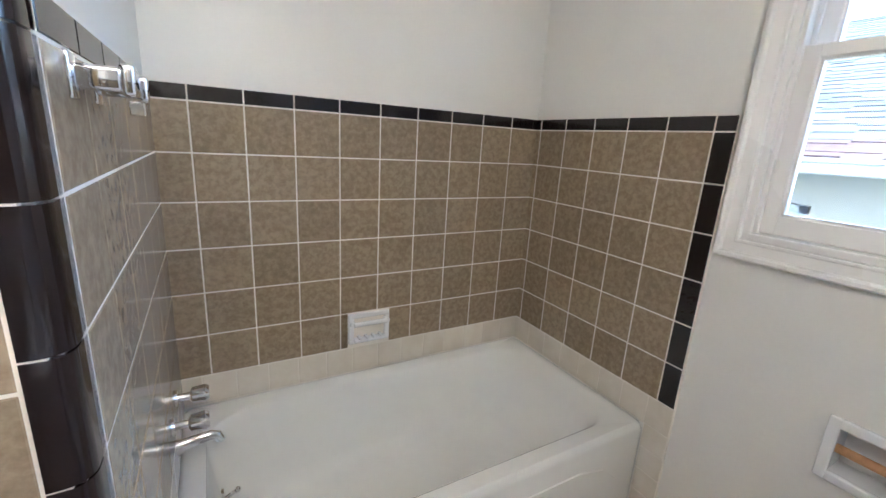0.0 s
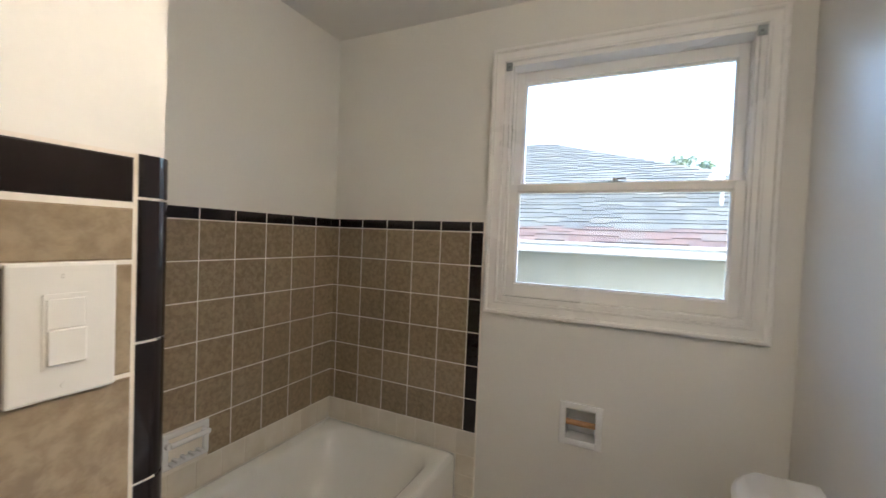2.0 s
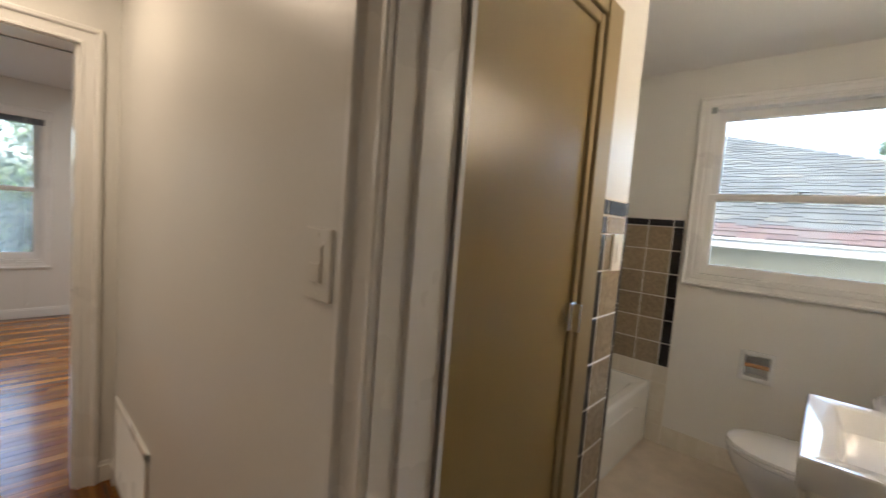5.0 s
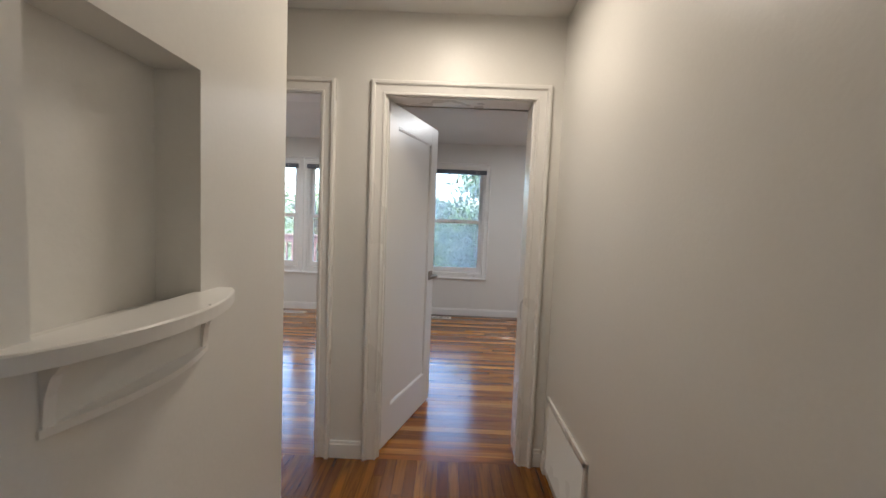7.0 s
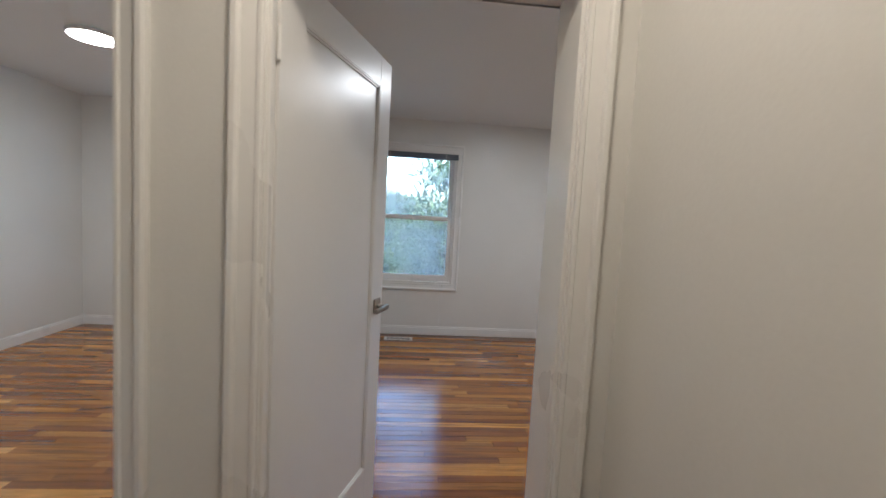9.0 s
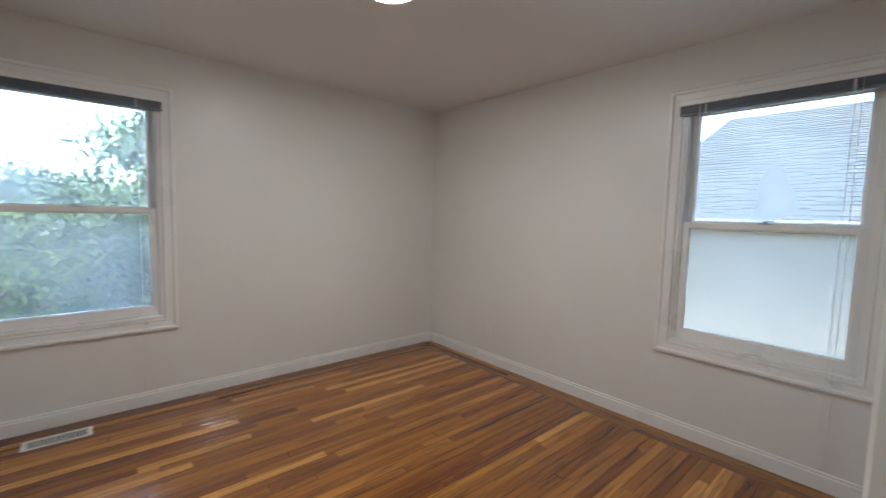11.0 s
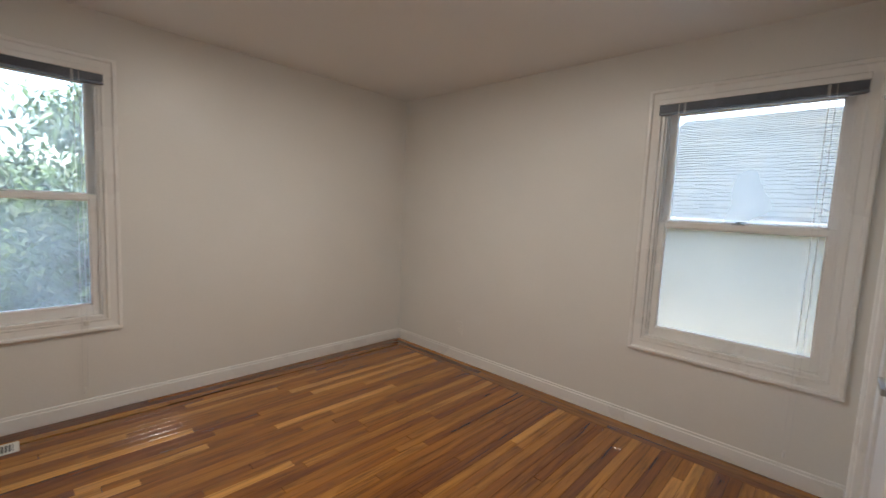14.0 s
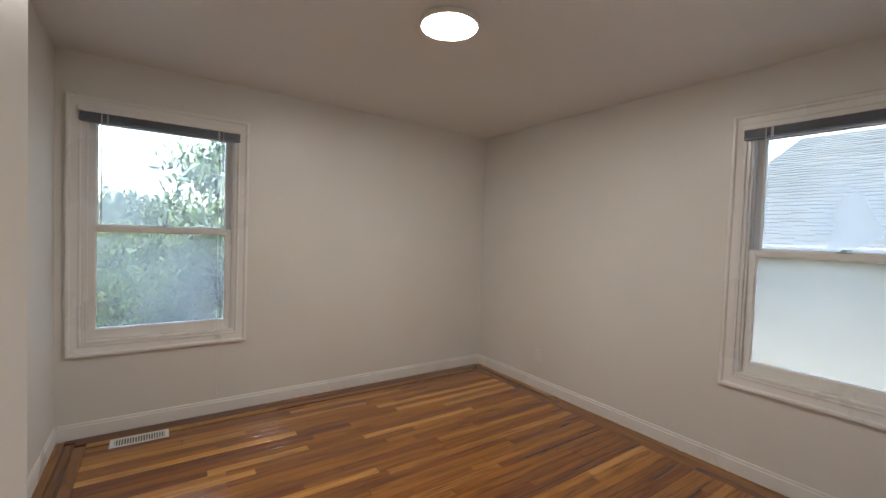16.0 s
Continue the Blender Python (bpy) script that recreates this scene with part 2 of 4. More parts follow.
# ---- mesh tools ----
def box(bm, x0, x1, y0, y1, z0, z1, bevel=0.0, seg=2):
    r = bmesh.ops.create_cube(bm, size=1.0)
    vs = r["verts"]
    bmesh.ops.scale(bm, verts=vs, vec=(abs(x1 - x0), abs(y1 - y0), abs(z1 - z0)))
    bmesh.ops.translate(bm, verts=vs, vec=((x0 + x1) / 2, (y0 + y1) / 2, (z0 + z1) / 2))
    if bevel:
        es = list({e for v in vs for e in v.link_edges})
        bmesh.ops.bevel(bm, geom=es, offset=bevel, segments=seg, profile=0.5, affect="EDGES")
    return bm


def tube(bm, a, b, ra, rb=None, seg=16, caps=True):
    a, b = Vector(a), Vector(b)
    r = bmesh.ops.create_cone(bm, cap_ends=caps, segments=seg, radius1=ra, radius2=ra if rb is None else rb, depth=(b - a).length)
    m = Matrix.Translation((a + b) / 2) @ (b - a).to_track_quat("Z", "Y").to_matrix().to_4x4()
    bmesh.ops.transform(bm, matrix=m, verts=r["verts"])
    return bm


def loft(bm, loops, cap_start=False, cap_end=False):
    rings = [[bm.verts.new(p) for p in loop] for loop in loops]
    n = len(rings[0])
    for a, b in zip(rings, rings[1:]):
        for i in range(n):
            bm.faces.new((a[i], a[(i + 1) % n], b[(i + 1) % n], b[i]))
    if cap_start:
        bm.faces.new(list(reversed(rings[0])))
    if cap_end:
        bm.faces.new(rings[-1])
    return bm


def rounded(cx, cy, hx, hy, r, z, n=8):
    """A rounded rectangle of points, counter-clockwise."""
    pts = []
    for sx, sy, a0 in ((1, 1, 0), (-1, 1, 90), (-1, -1, 180), (1, -1, 270)):
        for k in range(n + 1):
            a = radians(a0 + 90 * k / n)
            pts.append((cx + sx * (hx - r) + r * math.cos(a), cy + sy * (hy - r) + r * math.sin(a), z))
    return pts


def mesh_of(name, bm, mat, smooth=False):
    bmesh.ops.recalc_face_normals(bm, faces=bm.faces)
    me = bpy.data.meshes.new(name)
    bm.to_mesh(me)
    bm.free()
    if smooth:
        for p in me.polygons:
            p.use_smooth = True
        me.set_sharp_from_angle(angle=radians(40))
    if mat:
        me.materials.append(mat)
    return me


def part(name, bm, mat, parent, label="", smooth=False):
    ob = new(name, mesh_of(name, bm, mat, smooth))
    ob.parent = parent
    return tagged(ob, label)


def thing(name, label, category, m=None, group="", kind=""):
    ob = new(name)
    ob.empty_display_size = 0.05
    if m is not None:
        ob.matrix_world = m
    return tagged(ob, label, category, group, kind)


def solid(name, bm, mat, label="", category="", kind="structure", smooth=False):
    return tagged(new(name, mesh_of(name, bm, mat, smooth)), label, category, "", kind)


def B():
    return bmesh.new()


def wall(name, axis, a0, a1, u0, u1, z0, z1, holes=(), mat=None, label=""):
    """A slab of thickness a0..a1 on its axis, from u0 to u1 along the other, with holes (u0, u1, z0, z1) right through."""
    bm = B()
    cuts = sorted({u0, u1, *(h for q in holes for h in q[:2])})
    for s, e in zip(cuts, cuts[1:]):
        spans, low = [], z0
        for h in sorted((q for q in holes if q[0] <= s and q[1] >= e), key=lambda q: q[2]):
            if h[2] > low:
                spans.append((low, h[2]))
            low = h[3]
        if low < z1:
            spans.append((low, z1))
        for lo, hi in spans:
            if axis == "x":
                box(bm, a0, a1, s, e, lo, hi)
            else:
                box(bm, s, e, a0, a1, lo, hi)
    return solid(name, bm, mat or PAINT, label or "off-white painted plaster wall with a slight texture", "wall")


# ---- large structure ----
CEIL_Z = 2.44
wall("wall_bath_window", "x", 0.0, 0.17, -2.12, 0.10, -0.9, 2.6, [(-1.865, -0.935, 1.14, 2.19), (-1.385, -1.25, 0.59, 0.732)])
wall("wall_bath_tub", "y", 0.0, 0.10, -2.63, 0.0, -0.02, 2.6)
wall("wall_bath_mirror", "y", -2.12, -2.0, -2.49, 0.0, -0.02, 2.6)
wall("wall_shower_partition", "x", -1.745, -1.49, -1.02, 0.0, -0.02, 2.6)
wall("wall_shower_head", "y", -1.02, -0.93, -2.49, -1.745, 2.03, 2.6)
wall("wall_hall_right", "x", -2.63, -2.49, -2.6, 0.875, -0.02, 2.6, [(-1.86, -1.09, -0.02, 2.02)])
wall("wall_hall_left", "x", -3.826, -3.73, -2.6, -0.07, -0.02, 2.6, [(-0.872, -0.515, 1.165, 1.643)])
wall("wall_hall_left_back", "x", -4.0, -3.826, -2.6, -0.07, -0.02, 2.6)
wall("wall_hall_end", "y", -2.72, -2.6, -4.0, -2.49, -0.02, 2.6)
wall("wall_alcove", "x", -5.0, -4.88, -0.07, 0.875, -0.02, 2.6)
wall("wall_alcove_side", "y", -0.19, -0.07, -5.0, -4.0, -0.02, 2.6)
wall("wall_bedroom_doors", "y", 0.875, 1.09, -6.85, -0.06, -0.02, 2.6, [(-4.71, -3.91, -0.02, 2.02), (-3.57, -2.77, -0.02, 2.02), (-1.62, -0.68, -0.02, 2.02)])
wall("wall_bedroom_far", "y", 4.53, 4.70, -6.85, -0.06, -0.9, 2.6, [(-6.2, -5.36, 0.60, 2.10), (-5.22, -4.38, 0.60, 2.10), (-3.59, -2.705, 0.60, 2.10)])
wall("wall_bedroom_window", "x", -0.285, -0.115, 1.09, 4.53, -0.9, 2.6, [(1.225, 2.115, 0.60, 2.10)])
wall("wall_between_bedrooms", "x", -3.835, -3.715, 1.09, 4.53, -0.02, 2.6)
wall("wall_second_bedroom", "x", -6.85, -6.70, 1.09, 4.53, -0.02, 2.6)
wall("wall_closet_back", "y", 0.10, 0.16, -2.49, -0.06, -0.02, 2.6)
wall("wall_closet_side", "x", -0.06, 0.0, 0.10, 1.09, -0.02, 2.6)


def slab(name, x0, x1, y0, y1, z0, z1, mat, label, cat):
    return solid(name, box(B(), x0, x1, y0, y1, z0, z1), mat, label, cat)


slab("ceiling_bath", -2.49, 0.0, -2.0, 0.0, CEIL_Z, 2.55, CEIL, "off-white painted flat ceiling", "ceiling")
slab("ceiling_hall", -3.73, -2.63, -2.6, 0.875, CEIL_Z, 2.55, CEIL, "off-white painted flat ceiling", "ceiling")
slab("ceiling_alcove", -4.88, -3.73, -0.07, 0.875, CEIL_Z, 2.55, CEIL, "off-white painted flat ceiling", "ceiling")
slab("ceiling_bedroom", -3.715, -0.285, 1.09, 4.53, CEIL_Z, 2.55, CEIL, "off-white painted flat ceiling", "ceiling")
slab("ceiling_second_bedroom", -6.70, -3.835, 1.09, 4.53, CEIL_Z, 2.55, CEIL, "off-white painted flat ceiling", "ceiling")
slab("roof", -7.2, 0.6, -3.0, 5.1, 2.6, 2.75, SHINGLE, "flat grey roof deck over the rooms", "roof")
slab("foundation", -6.85, 0.0, -2.72, 4.53, -0.9, -0.021, STUCCO, "grey foundation under the floors", "foundation")
slab("floor_bath", -2.49, 0.0, -2.0, 0.0, -0.02, 0.0, VINYL, "beige bathroom floor", "floor")
slab("floor_closet", -2.49, -0.06, 0.16, 0.875, -0.02, 0.0, OAKXI, "oak closet floor", "floor")

# door openings: casings, jambs
def frame_of(axis, face, out):
    """Local frame of a wall face: u along the wall, d out of the wall into the room, v up."""
    if axis == "y":
        return Matrix(((1, 0, 0, 0), (0, out, 0, face), (0, 0, 1, 0), (0, 0, 0, 1)))
    return Matrix(((0, out, 0, face), (1, 0, 0, 0), (0, 0, 1, 0), (0, 0, 0, 1)))


PROFILE = ((0.0, 0.0), (0.0, 0.012), (0.003, 0.015), (0.011, 0.015), (0.015, 0.010), (0.050, 0.014), (0.054, 0.024), (0.058, 0.027), (0.070, 0.027), (0.076, 0.021), (0.076, 0.0))


def casing_bm(u0, u1, v0, v1, bottom, slim=1.0):
    """Moulded casing mitred round an opening, stepped towards its outer edge."""
    bm = B()
    corners = [(u0, v0, -1, -1 if bottom else 0), (u0, v1, -1, 1), (u1, v1, 1, 1), (u1, v0, 1, -1 if bottom else 0)]
    rings = [[bm.verts.new((u + su * o * slim, d, v + sv * o * slim)) for o, d in PROFILE] for u, v, su, sv in corners]
    pairs = list(zip(rings, rings[1:])) + ([(rings[-1], rings[0])] if bottom else [])
    for a, b in pairs:
        for k in range(len(PROFILE) - 1):
            bm.faces.new((a[k], a[k + 1], b[k + 1], b[k]))
    if not bottom:
        bm.faces.new(rings[0])
        bm.faces.new(list(reversed(rings[-1])))
    return bm


def casing(axis, face, out, u0, u1, vtop):
    ob = solid("door_casing", casing_bm(u0, u1, 0, vtop, False), TRIM, "white painted moulded wood door casing", "door casing")
    ob.data.transform(frame_of(axis, face, out))
    return ob


def jamb(axis, a0, a1, u0, u1, vtop, stop=None):
    bm = B()
    t = 0.004
    if axis == "y":
        box(bm, u0, u0 + t, a0, a1, 0, vtop)
        box(bm, u1 - t, u1, a0, a1, 0, vtop)
        box(bm, u0, u1, a0, a1, vtop - t, vtop)
        if stop:
            for s, e in ((u0, u0 + 0.014), (u1 - 0.014, u1)):
                box(bm, s, e, stop[0], stop[1], 0, vtop, 0.002, 1)
            box(bm, u0, u1, stop[0], stop[1], vtop - 0.014, vtop, 0.002, 1)
    else:
        box(bm, a0, a1, u0, u0 + t, 0, vtop)
        box(bm, a0, a1, u1 - t, u1, 0, vtop)
        box(bm, a0, a1, u0, u1, vtop - t, vtop)
        if stop:
            for s, e in ((u0, u0 + 0.014), (u1 - 0.014, u1)):
                box(bm, stop[0], stop[1], s, e, 0, vtop, 0.002, 1)
    return solid("door_jamb", bm, TRIM, "white painted wood door jamb with a stop", "door jamb")


casing("y", 0.875, -1, -3.57, -2.77, 2.01)
casing("y", 1.09, 1, -3.57, -2.77, 2.01)
casing("y", 0.875, -1, -4.71, -3.91, 2.01)
casing("y", 1.09, 1, -1.62, -0.68, 2.01)
casing("x", -2.63, -1, -1.86, -1.09, 2.01)
casing("x", -2.49, 1, -1.86, -1.105, 2.01)
jamb("y", 0.875, 1.09, -3.57, -2.77, 2.02, (0.885, 0.91))
jamb("y", 0.875, 1.09, -4.71, -3.91, 2.02, (0.885, 0.91))
jamb("y", 0.875, 1.09, -1.62, -0.68, 2.02)
jamb("x", -2.63, -2.49, -1.86, -1.09, 2.02, (-2.58, -2.545))


def baseboard(axis, face, out, u0, u1):
    bm = B()
    box(bm, u0, u1, 0, 0.015, 0, 0.082, 0.002, 1)
    box(bm, u0, u1, 0, 0.010, 0.080, 0.100, 0.004, 2)
    ob = solid("baseboard", bm, TRIM, "white painted wood baseboard with a rounded top", "baseboard")
    ob.data.transform(frame_of(axis, face, out))


for row in (("x", -0.285, -1, 1.09, 4.53), ("y", 4.53, -1, -3.70, -0.30), ("x", -3.715, 1, 1.09, 4.53), ("y", 1.09, 1, -2.69, -1.70),
            ("y", 1.09, 1, -0.60, -0.30), ("y", 1.09, 1, -3.70, -3.65), ("y", 0.875, -1, -3.83, -3.65), ("y", 0.875, -1, -2.69, -2.646), ("x", -2.63, -1, 0.79, 0.86),
            ("x", -2.63, -1, -1.01, 0.17), ("x", -3.73, 1, -2.6, -0.07), ("y", -0.07, 1, -4.88, -3.73), ("y", 4.53, -1, -6.685, -3.85),
            ("x", -6.70, 1, 1.09, 4.53), ("x", -3.835, -1, 1.09, 4.53), ("x", -4.88, 1, -0.055, 0.875), ("x", -2.63, -1, -2.6, -1.94)):
    if row[4] - row[3] > 0.02:
        baseboard(*row)


# ---- windows ----
def window(m, w, v0, v1, depth, upper, lower, number, wash, bottom_rail=0.066, meet=None, slim=1.0):
    """Double-hung wooden window. Local: u to the right, d outwards, v up; u from 0 to w."""
    t = thing(f"window_{number}", "white painted wooden double-hung window in a moulded casing", "window", m, kind="structure")
    bm = casing_bm(0, w, v0, v1, True, slim)
    bmesh.ops.scale(bm, verts=bm.verts, vec=(1, -1, 1))
    part("window_casing", bm, TRIM, t)
    bm = B()
    box(bm, 0, 0.018, 0, depth, v0, v1)
    box(bm, w - 0.018, w, 0, depth, v0, v1)
    box(bm, 0.018, w - 0.018, 0, depth, v1 - 0.018, v1)
    box(bm, 0.018, w - 0.018, -0.012, depth, v0, v0 + 0.022, 0.004, 2)
    for s in (0.018, w - 0.030):
        box(bm, s, s + 0.012, 0.012, 0.026, v0, v1, 0.002, 1)
        box(bm, s, s + 0.012, 0.072, 0.082, v0, v1, 0.002, 1)
    part("window_frame", bm, TRIM, t)
    mid = meet or (v0 + v1) / 2
    s, e = 0.020, w - 0.020
    for name, d0, lo, hi, top, bot, glass in (("lower_sash", 0.030, v0 + 0.022, mid + 0.015, 0.034, bottom_rail, lower), ("upper_sash", 0.086, mid - 0.015, v1 - 0.018, 0.05, 0.034, upper)):
        bm = B()
        d1, st = d0 + 0.038, 0.046
        box(bm, s, s + st, d0, d1, lo, hi, 0.003, 1)
        box(bm, e - st, e, d0, d1, lo, hi, 0.003, 1)
        box(bm, s + st - 0.003, e - st + 0.003, d0 + 0.001, d1 - 0.001, hi - top, hi, 0.003, 1)
        box(bm, s + st - 0.003, e - st + 0.003, d0 + 0.001, d1 - 0.001, lo, lo + bot, 0.003, 1)
        for q0, q1, r0, r1 in ((s + st, s + st + 0.006, lo + bot, hi - top), (e - st - 0.006, e - st, lo + bot, hi - top), (s + st, e - st, lo + bot, lo + bot + 0.006), (s + st, e - st, hi - top - 0.006, hi - top)):
            box(bm, q0, q1, d0 + 0.008, d1 - 0.008, r0, r1)
        sash = part(name, bm, TRIM, t)
        pane = part("pane", box(B(), s + st - 0.004, e - st + 0.004, d0 + 0.017, d0 + 0.020, lo + bot - 0.004, hi - top + 0.004), glass, sash, wash)
        pane.visible_shadow = False
    bm = B()
    c = w / 2
    box(bm, c - 0.030, c + 0.030, 0.034, 0.064, mid + 0.015, mid + 0.021, 0.002, 1)
    tube(bm, (c, 0.05, mid + 0.02), (c, 0.05, mid + 0.034), 0.011)
    box(bm, c - 0.006, c + 0.040, 0.040, 0.052, mid + 0.030, mid + 0.037, 0.003, 2)
    part("sash_lock", bm, STEEL, t, "dark metal sash lock")
    return t


def outward(axis, face, u):
    """Frame of a window whose left end, seen from the room, is at u."""
    if axis == "y":
        return Matrix.Translation((u, face, 0))
    return Matrix.Translation((face, u, 0)) @ Matrix.Rotation(radians(-90), 4, "Z")


window(outward("x", 0.0, -0.935), 0.93, 1.14, 2.19, 0.165, CLEAN, CLEAN, 1, "clear window pane", 0.055, 1.645, 0.76)
window(outward("y", 4.53, -3.59), 0.885, 0.60, 2.10, 0.165, DUSTY, DUSTY, 2, "dusty window pane with hazy stains")
window(outward("x", -0.285, 2.115), 0.89, 0.60, 2.10, 0.165, FILMY, FROST, 3, "dusty window pane with hazy stains")
window(outward("y", 4.53, -6.2), 0.84, 0.60, 2.10, 0.165, CLEAN, CLEAN, 4, "clear window pane")
window(outward("y", 4.53, -5.22), 0.84, 0.60, 2.10, 0.165, CLEAN, CLEAN, 5, "clear window pane")


def blind(m, w, cords):
    t = thing("window_blind", "grey-blue slatted window blind gathered up under its headrail", "window blind", m, "window blinds")
    part("headrail", box(B(), -0.014, w + 0.014, -0.034, 0.012, 2.076, 2.104, 0.003, 2), TRIM, t, "white headrail")
    for k in range(8):
        part("slat", box(B(), -0.010, w + 0.010, -0.030, 0.006, 2.074 - 0.0052 * k - 0.0034, 2.074 - 0.0052 * k), BLIND, t)
    part("bottom_rail", box(B(), -0.012, w + 0.012, -0.032, 0.008, 2.016, 2.031, 0.004, 2), BLIND, t)
    for u in (0.13, w - 0.13):
        part("tape", box(B(), u - 0.006, u + 0.006, -0.0345, -0.0325, 2.016, 2.077), RAIL, t)
    if cords:
        bm = B()
        tube(bm, (0.10, -0.036, 2.07), (0.10, -0.036, 1.36), 0.003, seg=8)
        part("wand", bm, CORD, t, "thin clear tilt wand")
        for u in (w - 0.10, w - 0.125):
            bm = B()
            tube(bm, (u, -0.036, 2.07), (u, -0.036, 0.62), 0.0014, seg=6)
            tube(bm, (u, -0.036, 0.62), (u - 0.004, -0.034, 0.18), 0.0014, seg=6)
            part("cord", bm, CORD, t)
        bm = B()
        tube(bm, (w - 0.12, -0.034, 0.185), (w - 0.12, -0.034, 0.150), 0.004, 0.008, seg=10)
        part("tassel", bm, CORD, t)
        bm = B()
        box(bm, w - 0.115, w - 0.09, -0.041, -0.026, 0.575, 0.600, 0.003, 2)
        part("cord_cleat", bm, PLASTIC, t)


blind(outward("y", 4.53, -3.59), 0.885, True)
blind(outward("x", -0.285, 2.115), 0.89, True)
blind(outward("y", 4.53, -6.2), 0.84, False)
blind(outward("y", 4.53, -5.22), 0.84, False)


# ---- doors ----
def lever(parent, u, v, y, side, toward):
    """Square-rose lever handle on a door face; toward: the way the lever points along u."""
    h = part("door_handle", box(B(), u - 0.032, u + 0.032, y, y + side * 0.008, v - 0.032, v + 0.032, 0.002, 1), NICKEL, parent, "brushed nickel lever handle on a square rose")
    bm = B()
    tube(bm, (u, y + side * 0.004, v), (u, y + side * 0.052, v), 0.011)
    box(bm, min(u - toward * 0.012, u + toward * 0.115), max(u - toward * 0.012, u + toward * 0.115), min(y + side * 0.045, y + side * 0.057), max(y + side * 0.045, y + side * 0.057), v - 0.010, v + 0.010, 0.003, 2)
    part("lever", bm, NICKEL, h, smooth=True)


def panel_door(number, label, m, w, h, hinge_side):
    """One-panel door. Local: hinge edge at u=0, thickness 0..0.035 in d."""
    t = thing(f"door_{number}", label, "door", m, kind="structure")
    bm = B()
    st, top, bot = 0.115, 0.12, 0.22
    box(bm, 0, st, 0, 0.035, 0, h, 0.002, 1)
    box(bm, w - st, w, 0, 0.035, 0, h, 0.002, 1)
    box(bm, st - 0.001, w - st + 0.001, 0.0005, 0.0345, h - top, h)
    box(bm, st - 0.001, w - st + 0.001, 0.0005, 0.0345, 0, bot)
    part("door_frame", bm, DOORP, t)
    bm = B()
    box(bm, st - 0.002, w - st + 0.002, 0.012, 0.023, bot - 0.002, h - top + 0.002)
    part("panel", bm, DOORP, t)
    bm = B()
    for y0, y1 in ((0.002, 0.0125), (0.0225, 0.033)):
        for k, q in enumerate((0.006, 0.012)):
            e = 0.004 * k
            a, b = (y0 + e, y1) if y0 < 0.01 else (y0, y1 - e)
            for s0, s1, r0, r1 in ((st, st + q, bot, h - top), (w - st - q, w - st, bot, h - top), (st, w - st, bot, bot + q), (st, w - st, h - top - q, h - top)):
                box(bm, s0, s1, a, b, r0, r1)
    part("panel_moulding", bm, DOORP, t)
    lever(t, w - 0.065, 0.945, 0.0, -1, -1)
    lever(t, w - 0.065, 0.945, 0.035, 1, -1)
    for v in (0.22, h - 0.22):
        bm = B()
        tube(bm, (-0.004, hinge_side, v - 0.045), (-0.004, hinge_side, v + 0.045), 0.006, seg=10)
        box(bm, -0.003, 0.0, min(hinge_side, 0.02), max(hinge_side, 0.02), v - 0.045, v + 0.045)
        part("hinge", bm, TRIM, t)
    return t


panel_door(1, "white painted one-panel wooden door standing open into the bedroom", pose(-3.556, 0.950, 0.010, 0, 0, 71.5), 0.775, 1.995, 0.0)
closet = panel_door(2, "white painted one-panel wooden closet door, shut", pose(-0.686, 1.078, 0.010, 0, 0, 180), 0.928, 1.995, 0.0)

panel_door(3, "white painted one-panel wooden bathroom door standing open against the wall", pose(-2.483, -1.848, 0.010), 0.745, 1.995, 0.0)

hook = thing("door_hook", "small chrome hook on the closet casing", "hook", pose(-0.66, 1.118, 1.90))
bm = B()
box(bm, -0.01, 0.01, 0, 0.004, -0.02, 0.02, 0.001, 1)
tube(bm, (0, 0.002, 0), (0, 0.055, 0.004), 0.004, seg=10)
tube(bm, (0, 0.052, 0.0), (0, 0.056, 0.016), 0.004, seg=10)
part("hook_arm", bm, CHROME, hook, smooth=True)


# ---- bathroom ----
RIM = 0.405
tub = thing("bathtub", "white enamelled alcove bathtub with a moulded apron", "bathtub", Matrix.Identity(4))
bm = B()
cx, cy, hx, hy = -0.745, -0.3885, 0.741, 0.3785
loops = [rounded(cx, cy, hx, hy, 0.012, 0.0), rounded(cx, cy, hx, hy, 0.012, RIM - 0.03), rounded(cx, cy, hx - 0.004, hy - 0.004, 0.02, RIM - 0.010), rounded(cx, cy, hx - 0.016, hy - 0.014, 0.03, RIM),
         rounded(cx, cy, hx - 0.055, hy - 0.062, 0.13, RIM - 0.002), rounded(cx, cy, hx - 0.070, hy - 0.075, 0.14, RIM - 0.012), rounded(cx - 0.01, cy, hx - 0.085, hy - 0.086, 0.15, RIM - 0.05),
         rounded(cx - 0.03, cy, hx - 0.13, hy - 0.105, 0.16, RIM - 0.18), rounded(cx - 0.05, cy, hx - 0.18, hy - 0.125, 0.16, 0.13), rounded(cx - 0.06, cy, hx - 0.22, hy - 0.16, 0.14, 0.095), rounded(cx - 0.06, cy, hx - 0.30, hy - 0.22, 0.10, 0.085)]
loft(bm, loops, cap_end=True)
part("tub_body", bm, ENAMEL, tub, smooth=True)
bm = B()
loft(bm, [[(x, -0.767 - d, z) for x, z in ((-1.40, 0.04), (-0.12, 0.04), (-0.12, 0.20), (-0.20, 0.27), (-0.32, 0.30), (-1.40, 0.30))] for d in (0.0, 0.006)], cap_end=True)
part("apron_panel", bm, ENAMEL, tub)
bm = B()
tube(bm, (-0.93, -0.39, 0.084), (-0.93, -0.39, 0.089), 0.03, seg=24)
part("drain", bm, STEEL, tub)


